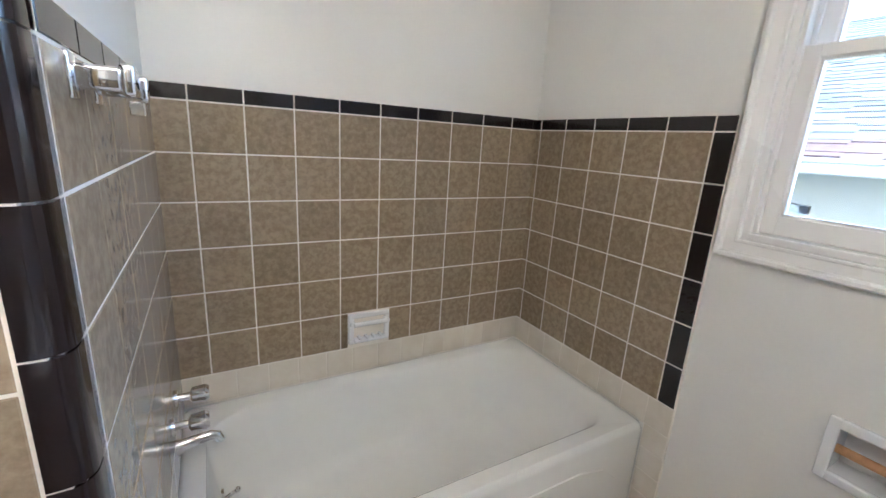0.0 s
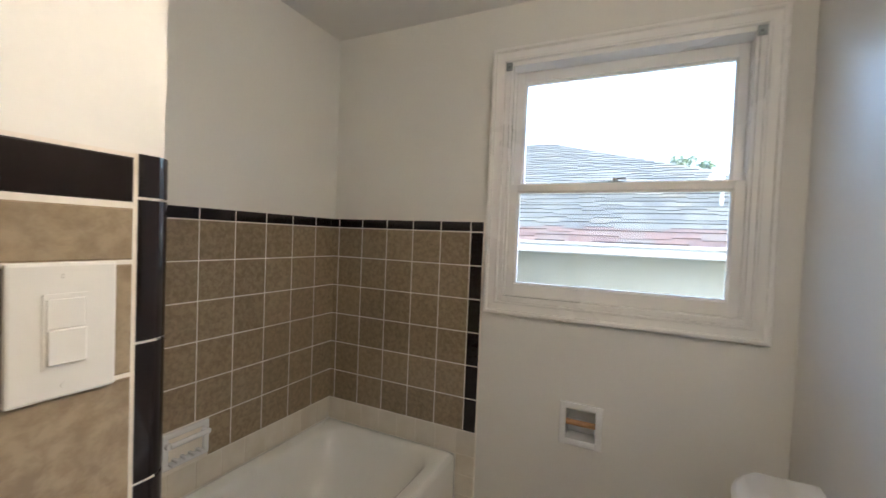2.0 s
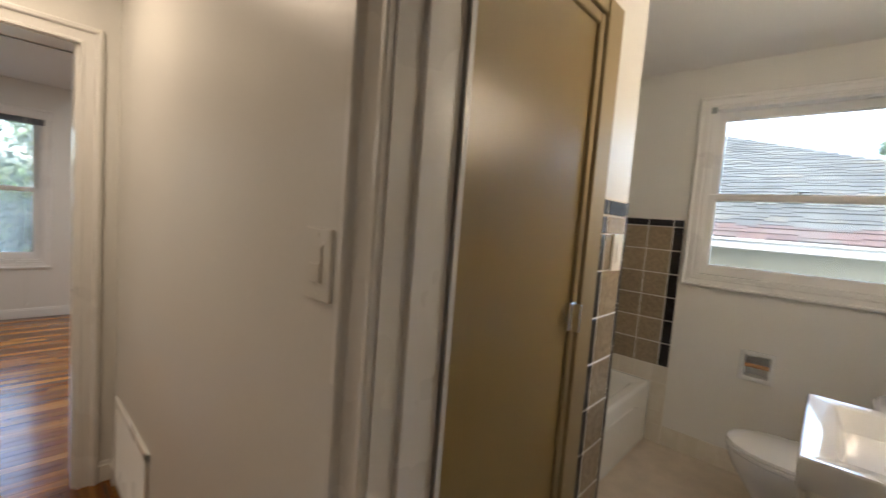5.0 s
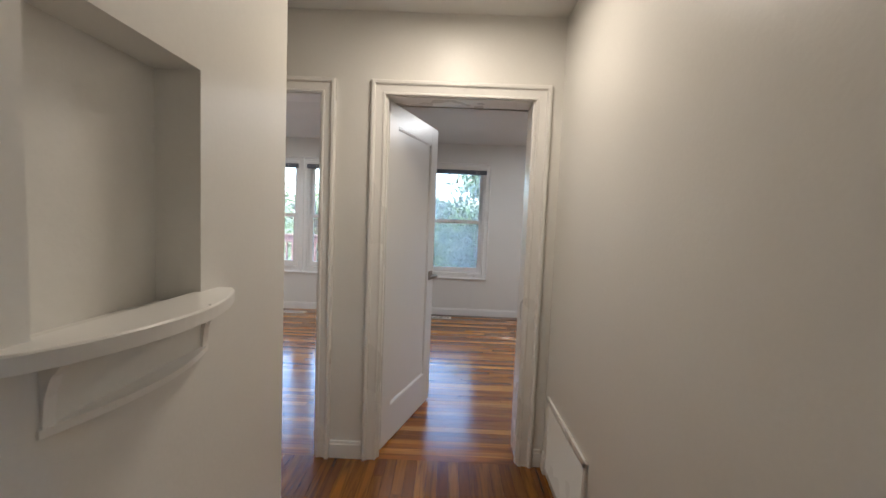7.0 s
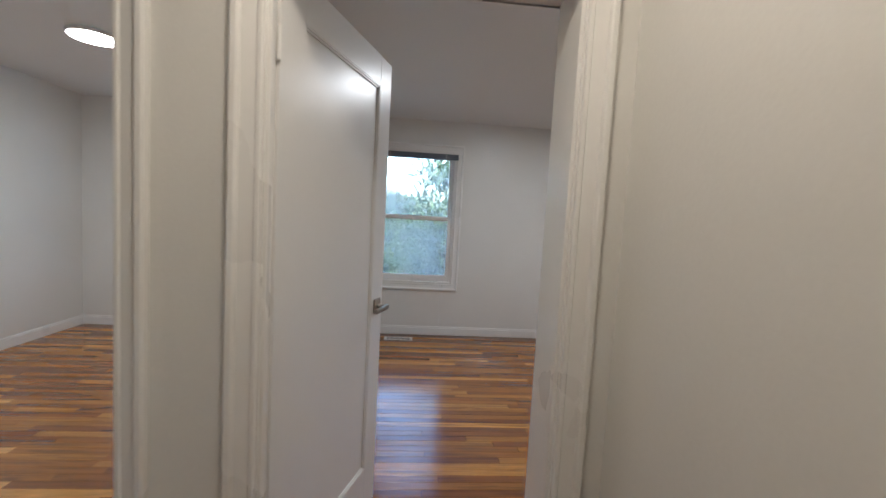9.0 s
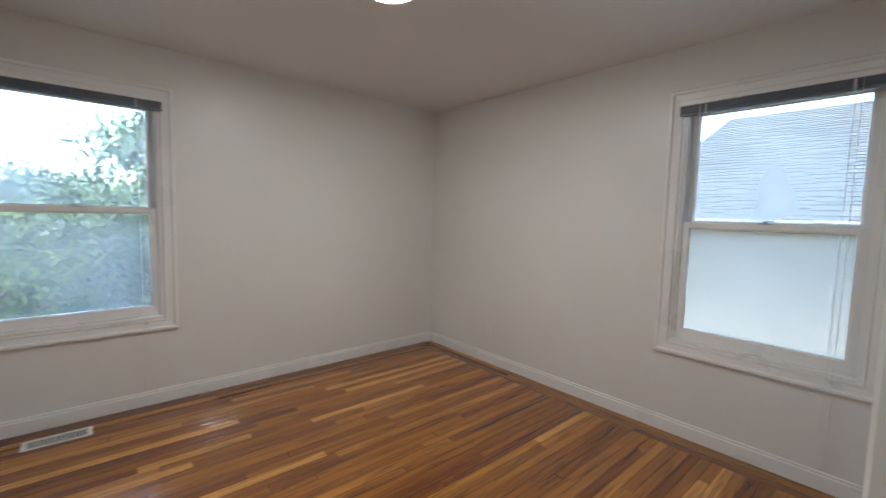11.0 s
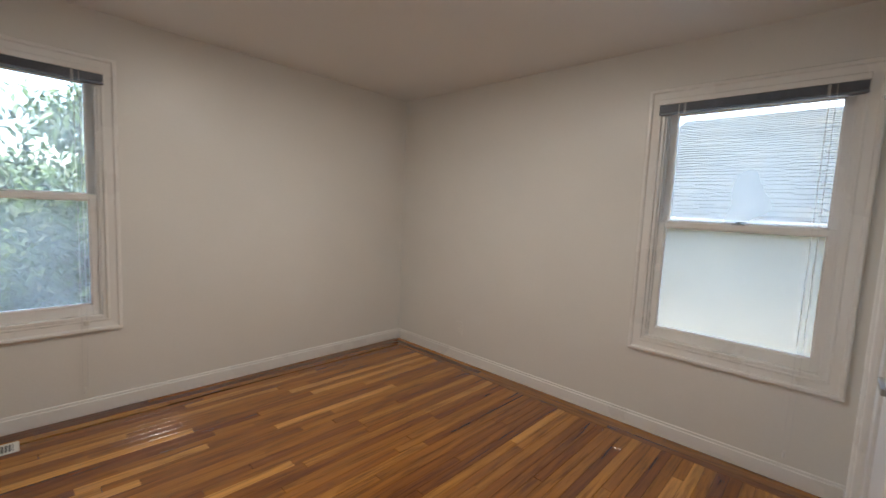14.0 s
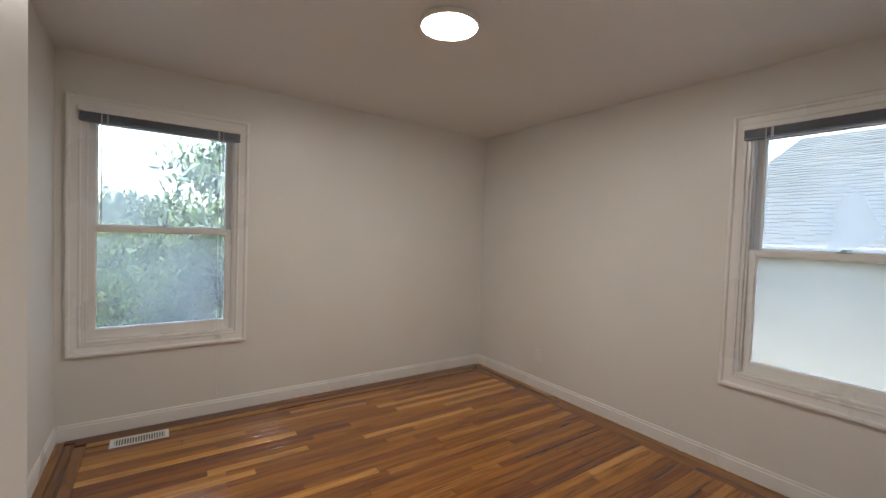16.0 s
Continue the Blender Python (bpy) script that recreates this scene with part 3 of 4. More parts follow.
def knob(y, z):
    t = thing("tub_tap", "chrome fluted tub tap knob on the tiled wall", "tap", pose(-1.482, y, z), "tub taps")
    bm = B()
    tube(bm, (0, 0, 0), (0.008, 0, 0), 0.026, 0.022, seg=24)
    part("escutcheon", bm, CHROME, t, smooth=True)
    bm = B()
    tube(bm, (0.008, 0, 0), (0.045, 0, 0), 0.011)
    part("stem", bm, CHROME, t, smooth=True)
    bm = B()
    ring = lambda r, f, x: [(x, (r + f * (1 if k % 2 else -1)) * math.cos(k * math.pi / 8), (r + f * (1 if k % 2 else -1)) * math.sin(k * math.pi / 8)) for k in range(16)]
    loft(bm, [ring(0.014, 0.0, 0.040), ring(0.021, 0.002, 0.046), ring(0.023, 0.003, 0.080), ring(0.018, 0.001, 0.090)], True, True)
    part("knob", bm, CHROME, t)


knob(-0.235, 0.585)
knob(-0.375, 0.585)
spout = thing("tub_spout", "chrome tub spout with a turned-down tip", "tub spout", pose(-1.482, -0.345, 0.495))
bm = B()
pts = [(0.0, 0.0, 0.026), (0.012, 0.003, 0.020), (0.055, 0.012, 0.016), (0.085, 0.016, 0.015), (0.104, 0.010, 0.014), (0.112, -0.008, 0.013)]
loops = []
for i, (x, z, r) in enumerate(pts):
    tilt = (0, 8, 8, -10, -45, -75)[i]
    loops.append([(x + r * math.sin(a) * math.sin(radians(-tilt)), r * 0.8 * math.cos(a), z + r * math.sin(a) * math.cos(radians(tilt))) for a in (k * math.tau / 16 for k in range(16))])
loft(bm, loops, True, True)
part("spout", bm, CHROME, spout, smooth=True)
over = thing("tub_overflow", "chrome overflow plate with a trip lever in the tub", "overflow plate", pose(-1.372, -0.39, 0.315, 0, -14, 0))
bm = B()
tube(bm, (0, 0, 0), (0.006, 0, 0), 0.036, 0.033, seg=24)
part("plate", bm, CHROME, over, smooth=True)
bm = B()
tube(bm, (0.004, 0, 0.005), (0.035, 0, 0.012), 0.005, 0.006, seg=10)
bmesh.ops.create_uvsphere(bm, u_segments=12, v_segments=8, radius=0.009, matrix=Matrix.Translation((0.038, 0, 0.013)))
part("trip_lever", bm, CHROME, over, smooth=True)

bar = thing("towel_holder", "short chrome towel bar with a hooked end on brown tiles", "towel bar", pose(-1.4815, -0.82, 1.412))
for y in (-0.064, 0.070):
    bm = B()
    box(bm, 0, 0.008, y - 0.016, y + 0.016, -0.026, 0.026, 0.003, 3)
    box(bm, 0.007, 0.052, y - 0.009, y + 0.009, -0.014, 0.014, 0.004, 3)
    part("bracket", bm, CHROME, bar, smooth=True)
    part("end_cap", box(B(), 0.050, 0.066, y - 0.010, y + 0.010, -0.019, 0.019, 0.005, 3), CHROME, bar, smooth=True)
part("flat_bar", box(B(), 0.054, 0.061, -0.06, 0.066, -0.016, 0.016, 0.002, 2), CHROME, bar, smooth=True)
bm = B()
box(bm, 0.040, 0.060, 0.060, 0.072, -0.038, -0.018, 0.002, 1)
box(bm, 0.048, 0.054, 0.064, 0.140, -0.034, -0.029, 0.002, 1)
box(bm, 0.048, 0.054, 0.134, 0.140, -0.034, -0.012, 0.002, 1)
part("hook", bm, CHROME, bar)

soap = thing("soap_dish", "white ceramic soap dish with a grab bar set in the tiles", "soap dish", pose(-0.805, -0.004, 0.600))
bm = B()
box(bm, -0.088, 0.088, -0.016, 0.002, 0.045, 0.066, 0.005, 3)
box(bm, -0.088, 0.088, -0.016, 0.002, -0.066, -0.045, 0.005, 3)
box(bm, -0.088, -0.066, -0.016, 0.002, -0.05, 0.05, 0.005, 3)
box(bm, 0.066, 0.088, -0.016, 0.002, -0.05, 0.05, 0.005, 3)
box(bm, -0.07, 0.07, -0.003, 0.003, -0.05, 0.05)
part("dish_frame", bm, CHINA, soap, smooth=True)
bm = B()
tube(bm, (-0.070, -0.030, 0.026), (0.070, -0.030, 0.026), 0.010)
for x in (-0.072, 0.072):
    tube(bm, (x, 0.0, 0.026), (x, -0.032, 0.026), 0.012)
part("grab_bar", bm, CHINA, soap, smooth=True)
bm = B()
box(bm, -0.068, 0.068, -0.040, 0.0, -0.052, -0.042, 0.004, 2)
for x in (-0.045, -0.015, 0.015, 0.045):
    box(bm, x - 0.006, x + 0.006, -0.036, -0.004, -0.043, -0.032, 0.003, 2)
part("ridged_tray", bm, CHINA, soap, smooth=True)

holder = thing("toilet_paper_holder", "white ceramic recessed paper holder with a bare wooden roller", "paper holder", pose(0.0, -1.3175, 0.661))
bm = B()
for y0, y1, z0, z1 in ((-0.084, -0.058, -0.089, 0.089), (0.058, 0.084, -0.089, 0.089), (-0.06, 0.06, 0.062, 0.089), (-0.06, 0.06, -0.089, -0.062)):
    box(bm, -0.012, 0.004, y0, y1, z0, z1, 0.005, 3)
part("holder_frame", bm, CHINA, holder, smooth=True)
bm = B()
box(bm, 0.075, 0.085, -0.066, 0.066, -0.070, 0.070)
box(bm, 0.0, 0.08, -0.0665, -0.059, -0.070, 0.070)
box(bm, 0.0, 0.08, 0.059, 0.0665, -0.070, 0.070)
box(bm, 0.0, 0.08, -0.06, 0.06, 0.063, 0.0702)
box(bm, 0.0, 0.08, -0.06, 0.06, -0.0702, -0.063)
part("recess", bm, CHINA, holder)
bm = B()
tube(bm, (0.012, -0.060, 0.0), (0.012, 0.060, 0.0), 0.012)
part("roller", bm, ROLLER, holder, "bare wooden roller", smooth=True)


def ellipse(cx, cy, rx, ry, z, egg=0.0, n=32):
    return [(cx + rx * math.cos(a), cy + ry * math.sin(a) * (1 + egg * math.sin(a)), z) for a in (k * math.tau / n for k in range(n))]


toilet = thing("toilet", "white two-piece toilet with its lid shut", "toilet", pose(-0.535, 0, 0))
bm = B()
loft(bm, [ellipse(0, -1.62, 0.11, 0.22, 0.0), ellipse(0, -1.62, 0.10, 0.21, 0.06), ellipse(0, -1.60, 0.115, 0.20, 0.18), ellipse(0, -1.545, 0.165, 0.235, 0.31), ellipse(0, -1.535, 0.182, 0.25, 0.375), ellipse(0, -1.535, 0.180, 0.248, 0.390)], True, True)
part("bowl", bm, CHINA, toilet, smooth=True)
bm = B()
loft(bm, [ellipse(0, -1.535, 0.180, 0.250, 0.391), ellipse(0, -1.535, 0.186, 0.256, 0.397), ellipse(0, -1.535, 0.186, 0.256, 0.408), ellipse(0, -1.535, 0.182, 0.252, 0.412)], True, True)
part("seat", bm, CHINA, toilet, smooth=True)
bm = B()
loft(bm, [ellipse(0, -1.535, 0.182, 0.250, 0.414), ellipse(0, -1.535, 0.186, 0.255, 0.419), ellipse(0, -1.535, 0.184, 0.253, 0.432), ellipse(0, -1.535, 0.17, 0.24, 0.438)], True, True)
part("seat_lid", bm, CHINA, toilet, smooth=True)


def bowed(hx, front, back, z, n=14):
    pts = [(hx, back, z), (-hx, back, z)]
    for k in range(n + 1):
        x = -hx + 2 * hx * k / n
        pts.append((x, front - 0.075 * (abs(x) / hx) ** 3.5, z))
    return pts


bm = B()
loft(bm, [bowed(0.20, -1.80, -1.985, 0.36), bowed(0.235, -1.785, -1.985, 0.42), bowed(0.245, -1.775, -1.985, 0.72)], True, True)
part("tank", bm, CHINA, toilet, smooth=True)
bm = B()
loft(bm, [bowed(0.250, -1.768, -1.99, 0.721), bowed(0.262, -1.758, -1.992, 0.728), bowed(0.262, -1.758, -1.992, 0.746), bowed(0.252, -1.768, -1.990, 0.756)], True, True)
part("tank_lid", bm, CHINA, toilet, smooth=True)
bm = B()
box(bm, -0.09, 0.09, -1.99, -1.80, 0.30, 0.362)
part("tank_foot", bm, CHINA, toilet)

vanity = thing("vanity_cabinet", "white painted vanity cabinet under the sink", "cabinet", Matrix.Identity(4))
part("cabinet_body", box(B(), -1.645, -1.075, -1.995, -1.58, 0.08, 0.79, 0.003, 1), TRIM, vanity)
part("plinth", box(B(), -1.63, -1.09, -1.995, -1.60, 0.0, 0.082), TRIM, vanity)
for x0, x1 in ((-1.64, -1.363), (-1.357, -1.08)):
    d = part("door", box(B(), x0, x1, -1.58, -1.562, 0.10, 0.775, 0.003, 1), TRIM, vanity)
sink = thing("sink", "white ceramic rectangular vanity-top sink with a sloped basin", "sink", pose(-1.36, -1.77, 0))
bm = B()
rect = lambda hx, y0, y1, r, z: rounded(0, (y0 + y1) / 2, hx, (y1 - y0) / 2, r, z, 4)
loft(bm, [rect(0.300, -0.224, 0.215, 0.006, 0.792), rect(0.302, -0.226, 0.217, 0.006, 0.864), rect(0.298, -0.222, 0.213, 0.008, 0.870), rect(0.245, -0.105, 0.150, 0.02, 0.870), rect(0.238, -0.098, 0.143, 0.022, 0.864), rect(0.215, -0.075, 0.118, 0.03, 0.80), rect(0.19, -0.055, 0.095, 0.03, 0.793)], True, True)
part("basin", bm, CHINA, sink, smooth=True)
bm = B()
tube(bm, (0.0, 0.02, 0.7935), (0.0, 0.02, 0.797), 0.022, seg=20)
part("drain", bm, CHROME, sink)
tap = thing("basin_faucet", "dark brushed nickel single-lever basin faucet", "faucet", pose(-1.375, -1.91, 0.870))
bm = B()
tube(bm, (0, 0, 0), (0, 0, 0.006), 0.028, seg=24)
tube(bm, (0, 0, 0.005), (0, 0, 0.150), 0.0235, seg=28)
part("faucet_body", bm, NICKEL, tap, smooth=True)
bm = B()
tube(bm, (0, 0, 0.152), (0, 0.003, 0.182), 0.0235, 0.022, seg=28)
part("faucet_cap", bm, NICKEL, tap, smooth=True)
bm = B()
tube(bm, (0, 0.015, 0.170), (0.01, 0.085, 0.178), 0.006, 0.0045, seg=12)
part("lever", bm, NICKEL, tap, smooth=True)
bm = B()
for a, b in zip([(0, 0.015, 0.085), (0, 0.06, 0.098), (0, 0.095, 0.100), (0, 0.115, 0.092)], [(0, 0.06, 0.098), (0, 0.095, 0.100), (0, 0.115, 0.092), (0, 0.125, 0.070)]):
    tube(bm, a, b, 0.0125, seg=16)
part("spout", bm, NICKEL, tap, smooth=True)

med = thing("medicine_cabinet", "three-door mirrored medicine cabinet on the wall", "mirror cabinet", Matrix.Identity(4))
part("cabinet_box", box(B(), -1.872, -0.972, -1.999, -1.984, 1.14, 1.80), TRIM, med)
for k in range(3):
    x1 = -0.970 - 0.302 * k
    part("mirror_door", box(B(), x1 - 0.299, x1, -1.984, -1.977, 1.135, 1.806, 0.0015, 1), MIRROR, med, "plain mirror door")
part("ledge_trim", box(B(), -1.90, -0.985, -1.999, -1.988, 1.075, 1.095, 0.003, 1), TRIM, med)
light = thing("vanity_light", "long white lit bar lamp over the mirror", "wall lamp", Matrix.Identity(4))
part("back_plate", box(B(), -1.52, -1.32, -1.999, -1.980, 1.88, 1.99, 0.003, 1), NICKEL, light)
part("bar_diffuser", box(B(), -1.73, -1.015, -1.981, -1.943, 1.912, 1.956, 0.008, 3), BAR_GLOW, light, "glowing white diffuser bar", smooth=True)

sd = thing("shower_door", "obscure amber glass shower door in a gold metal frame", "shower door", Matrix.Identity(4))
for x0, x1, finish in ((-1.845, -1.747, GOLD), (-2.488, -2.46, TRIM)):
    bm = B()
    box(bm, x0, x1, -1.045, -0.985, 0.10, 2.03, 0.003, 1)
    part("jamb", bm, finish, sd)
bm = B()
box(bm, -2.46, -1.845, -1.04, -0.99, 1.985, 2.03, 0.003, 1)
part("header", bm, GOLD, sd)
bm = B()
box(bm, -1.875, -1.848, -1.035, -1.005, 0.12, 1.98, 0.003, 1)
box(bm, -2.457, -2.443, -1.035, -1.005, 0.12, 1.98, 0.003, 1)
box(bm, -2.435, -1.875, -1.034, -1.006, 0.12, 0.15, 0.003, 1)
box(bm, -2.435, -1.875, -1.034, -1.006, 1.95, 1.98, 0.003, 1)
part("door_frame", bm, GOLD, sd, "dull metal door frame")
part("glass", box(B(), -2.444, -1.874, -1.023, -1.017, 0.149, 1.951), AMBER, sd, "pebbled amber glass")
bm = B()
box(bm, -1.920, -1.885, -1.050, -1.035, 1.095, 1.175, 0.003, 1)
box(bm, -1.910, -1.902, -1.075, -1.048, 1.095, 1.175, 0.002, 1)
part("pull_handle", bm, CHROME, sd, "small chrome pull")
solid("shower_curb", box(B(), -2.489, -1.746, -1.05, -0.95, 0.0, 0.10, 0.01, 2), CREAM, "cream tiled shower curb", "curb")


def wall_switch(name, label, m, screws, rocker):
    t = thing(name, label, "light switch", m, "light switches")
    part("plate", box(B(), -0.041, 0.041, 0, 0.007, -0.062, 0.062, 0.003, 2), PLASTIC, t)
    part("switch_frame", box(B(), -0.017, 0.017, 0.007, 0.0085, -0.034, 0.034), PLASTIC, t)
    bm = B()
    box(bm, -0.0145, 0.0145, 0.0085, 0.012, -0.030, 0.002, 0.001, 1)
    box(bm, -0.0145, 0.0145, 0.008, 0.0095, 0.002, 0.030, 0.001, 1)
    part("rocker", bm, PLASTIC, t)
    for z in (-0.05, 0.05):
        bm = B()
        tube(bm, (0, 0.0065, z), (0, 0.008, z), 0.003, seg=10)
        part("screw", bm, PLASTIC, t)


wall_switch("bath_switch", "white rocker light switch on the tiled wall end", Matrix.Translation((-1.585, -1.032, 1.313)) @ Matrix.Rotation(radians(180), 4, "Z"), True, True)
wall_switch("hall_switch", "white painted rocker light switch beside the bathroom door", Matrix.Translation((-2.63, -0.929, 1.290)) @ Matrix.Rotation(radians(90), 4, "Z"), True, True)
for y in (-0.952, -1.848):
    bk = thing("shade_bracket", "small metal roller-shade bracket on the window casing", "bracket", pose(-0.012, y, 2.165), "shade brackets")
    bm = B()
    box(bm, -0.006, 0.0, -0.014, 0.014, -0.018, 0.018, 0.002, 1)
    tube(bm, (-0.006, 0, 0), (-0.022, 0, 0), 0.006, seg=10)
    part("bracket_plate", bm, STEEL, bk)

# ---- hall ----
niche = thing("phone_niche", "white painted wall niche with a bowed shelf below", "wall niche", Matrix.Identity(4))
bow = lambda z: [(-3.745, -0.945, z), (-3.722, -0.945, z), (-3.694, -0.912, z)] + [(-3.690 + 0.052 * math.sin(math.pi * k / 16) ** 0.8 + 0.010 * k / 16, -0.905 + 0.425 * k / 16, z) for k in range(1, 16)] + [(-3.682, -0.468, z), (-3.696, -0.448, z), (-3.745, -0.448, z)]
bm = B()
loft(bm, [bow(1.162), bow(1.184), [(x + (0.003 if x < -3.74 else -0.003), y, z) for x, y, z in bow(1.187)]], True, True)
part("shelf", bm, TRIM, niche)
bm = B()
low = lambda z: [(-3.745, -0.868, z)] + [(-3.727 + 0.034 * math.sin(math.pi * k / 12), -0.868 + 0.375 * k / 12, z) for k in range(13)] + [(-3.745, -0.493, z)]
loft(bm, [low(1.056), low(1.068)], True, True)
part("lower_ledge", bm, TRIM, niche)
for y in (-0.864, -0.515):
    bm = B()
    prof = [(-3.745, 1.162), (-3.745, 1.067), (-3.726, 1.067)] + [(-3.692 - 0.034 * math.cos(a), 1.075 + 0.080 * math.sin(a)) for a in (radians(q) for q in (0, 25, 50, 75, 90))] + [(-3.690, 1.162)]
    loft(bm, [[(x, y, z) for x, z in prof], [(x, y + 0.018, z) for x, z in prof]], True, True)
    part("bracket", bm, TRIM, niche)

grille = thing("wall_vent", "white painted return-air grille low on the hall wall", "vent", Matrix.Identity(4))
bm = B()
y0, y1, z0, z1 = 0.18, 0.80, 0.03, 0.435
for a, b, c, d in ((y0, y1, z1 - 0.03, z1), (y0, y1, z0, z0 + 0.03), (y0, y0 + 0.03, z0, z1), (y1 - 0.03, y1, z0, z1)):
    box(bm, -2.642, -2.6305, a, b, c, d, 0.002, 1)
part("grille_frame", bm, TRIM, grille)
part("backing", box(B(), -2.6325, -2.6305, y0 + 0.02, y1 - 0.02, z0 + 0.02, z1 - 0.02), BLACK, grille)
k = 0
z = z0 + 0.035
while z < z1 - 0.038:
    bm = B()
    box(bm, -0.001, 0.001, y0 + 0.025, y1 - 0.025, -0.006, 0.006)
    s = part("slat", bm, TRIM, grille)
    s.matrix_basis = Matrix.Translation((-2.637, 0, z)) @ Matrix.Rotation(radians(35), 4, "Y")
    z += 0.0115

def ceiling_lamp(x, y, r, glow, label):
    t = thing("ceiling_lamp", label, "ceiling lamp", pose(x, y, CEIL_Z), "ceiling lamps")
    ring = lambda q, z: [(q * math.cos(a), q * math.sin(a), z) for a in (k * math.tau / 48 for k in range(48))]
    bm = B()
    loft(bm, [ring(r - 0.012, 0.0), ring(r, -0.004), ring(r, -0.026), ring(r - 0.006, -0.030), ring(r - 0.014, -0.028)], False, False)
    part("lamp_rim", bm, PLASTIC, t, smooth=True)
    bm = B()
    loft(bm, [ring(r - 0.014, -0.024), ring(r * 0.8, -0.030), ring(r * 0.45, -0.033), ring(0.005, -0.034)], False, True)
    part("diffuser", bm, glow, t, "glowing white diffuser", smooth=True)


ceiling_lamp(-2.02, 2.80, 0.150, ROOM_GLOW, "round flat white lit ceiling lamp")
ceiling_lamp(-5.34, 2.81, 0.150, ROOM_GLOW, "round flat white lit ceiling lamp")
ceiling_lamp(-3.19, 0.27, 0.150, HALL_GLOW, "round flat white lit ceiling lamp")

# ---- bedrooms, small things ----
def floor_vent(x, y, label):
    t = thing("floor_vent", label, "floor vent", pose(x, y, 0.0), "floor vents")
    bm = B()
    for a, b, c, d in ((-0.155, 0.155, -0.062, -0.044), (-0.155, 0.155, 0.044, 0.062), (-0.155, -0.132, -0.044, 0.044), (0.132, 0.155, -0.044, 0.044)):
        box(bm, a, b, c, d, 0.0, 0.005, 0.0015, 1)
    part("vent_frame", bm, PLASTIC, t)
    part("vent_backing", box(B(), -0.133, 0.133, -0.045, 0.045, 0.0005, 0.0015), BLACK, t)
    for k in range(19):
        bm = B()
        box(bm, -0.0028, 0.0028, -0.045, 0.045, 0.001, 0.0045)
        s = part("vent_slat", bm, PLASTIC, t)
        s.location = (-0.126 + 0.014 * k, 0, 0)


floor_vent(-3.272, 4.33, "white metal floor register in the oak floor")
floor_vent(-5.30, 4.30, "white metal floor register in the oak floor")
out = thing("wall_outlet", "white painted power outlet low on the wall", "outlet", Matrix.Translation((-0.285, 3.68, 0.30)) @ Matrix.Rotation(radians(90), 4, "Z"))
part("plate", box(B(), -0.036, 0.036, 0, 0.006, -0.058, 0.058, 0.003, 2), PAINT, out)
for z in (-0.021, 0.021):
    part("socket", box(B(), -0.016, 0.016, 0.006, 0.0075, z - 0.014, z + 0.014, 0.003, 2), PLASTIC, out)

# ---- outdoors ----
solid("ground", box(B(), -250, 250, -250, 250, -1.2, -0.9), GROUND, "rough green ground outside", "ground")


def shingle_slope(bm, o, along, up, width_at, length, course=0.17, tab=0.30, lift=0.018):
    """Courses of separate shingles up a slope. o: eave start; along, up: unit vectors; width_at: (start, end) at a height."""
    normal = Vector(along).cross(Vector(up))
    along, up, o = Vector(along), Vector(up), Vector(o)
    k = 0
    while k * course < length:
        s, e = width_at(k * course)
        u = s - random.random() * tab
        while u < e:
            w = tab * random.uniform(0.75, 1.25)
            a, b = max(u, s), min(u + w - 0.008, e)
            if b - a > 0.02:
                drop = random.choice((0.0, 0.0, 0.055, 0.075))
                p = [o + along * q + up * r + normal * h for q, r, h in ((a, k * course - drop, lift), (b, k * course - drop, lift), (b, (k + 1) * course + 0.02, 0.004), (a, (k + 1) * course + 0.02, 0.004))]
                low = [p[0] - normal * (lift - 0.002), p[1] - normal * (lift - 0.002)]
                v = [bm.verts.new(q) for q in p + low]
                bm.faces.new(v[:4])
                bm.faces.new((v[4], v[5], v[1], v[0]))
            u += w
        k += 1


house = thing("neighbour_house", "cream stucco house with a grey shingled hip roof", "house", Matrix.Identity(4))
EX, RX, EZ, RZ, HY, PY, NY = 3.0, 8.9, 1.42, 3.88, -5.2, 0.7, 4.3
part("house_wall", box(B(), EX + 0.45, 14.4, HY + 0.45, NY - 0.3, -0.9, EZ - 0.02), STUCCO, house)
slope = Vector((RX - EX, 0, RZ - EZ))
bm = B()
deck = [(EX, HY, EZ), (EX, NY, EZ), (RX, NY, RZ), (RX, PY, RZ), (2 * RX - EX, HY, EZ), (2 * RX - EX, NY, EZ)]
v = [bm.verts.new(p) for p in deck]
for f in ((0, 1, 2, 3), (0, 3, 4), (4, 3, 2, 5), (0, 4, 5, 1), (1, 5, 2)):
    bm.faces.new([v[i] for i in f])
roof = part("roof", bm, SHINGLE, house, "grey-green shingled hip roof")
bm = B()
L = slope.length
hip = (PY - HY) / L
shingle_slope(bm, Vector((EX, NY, EZ)) + slope.normalized() * 0.45, (0, -1, 0), slope.normalized(), lambda h: (0, NY - HY - hip * (h + 0.45)), L - 0.45)
shingle_slope(bm, (EX, NY, EZ), (0, -1, 0), slope.normalized(), lambda h: (0, NY - 0.6 + h), 0.45)
shingle_slope(bm, (EX, NY, EZ), (0, -1, 0), slope.normalized(), lambda h: (NY + 3.6 - h, NY - HY - hip * h), 0.45)
tagged(part("shingles", bm, SHINGLE, roof, "weathered grey-green shingles"), kind="stuff")
bm = B()
shingle_slope(bm, (EX, NY, EZ), (0, -1, 0), slope.normalized(), lambda h: (NY - 0.6 + h, NY + 3.6 - h), 0.45)
tagged(part("eave_shingles", bm, MOSSY, roof, "reddish brown old shingles along the eave"), kind="stuff")
bm = B()
box(bm, EX - 0.12, EX + 0.02, HY, NY, EZ - 0.13, EZ - 0.015, 0.015, 2)
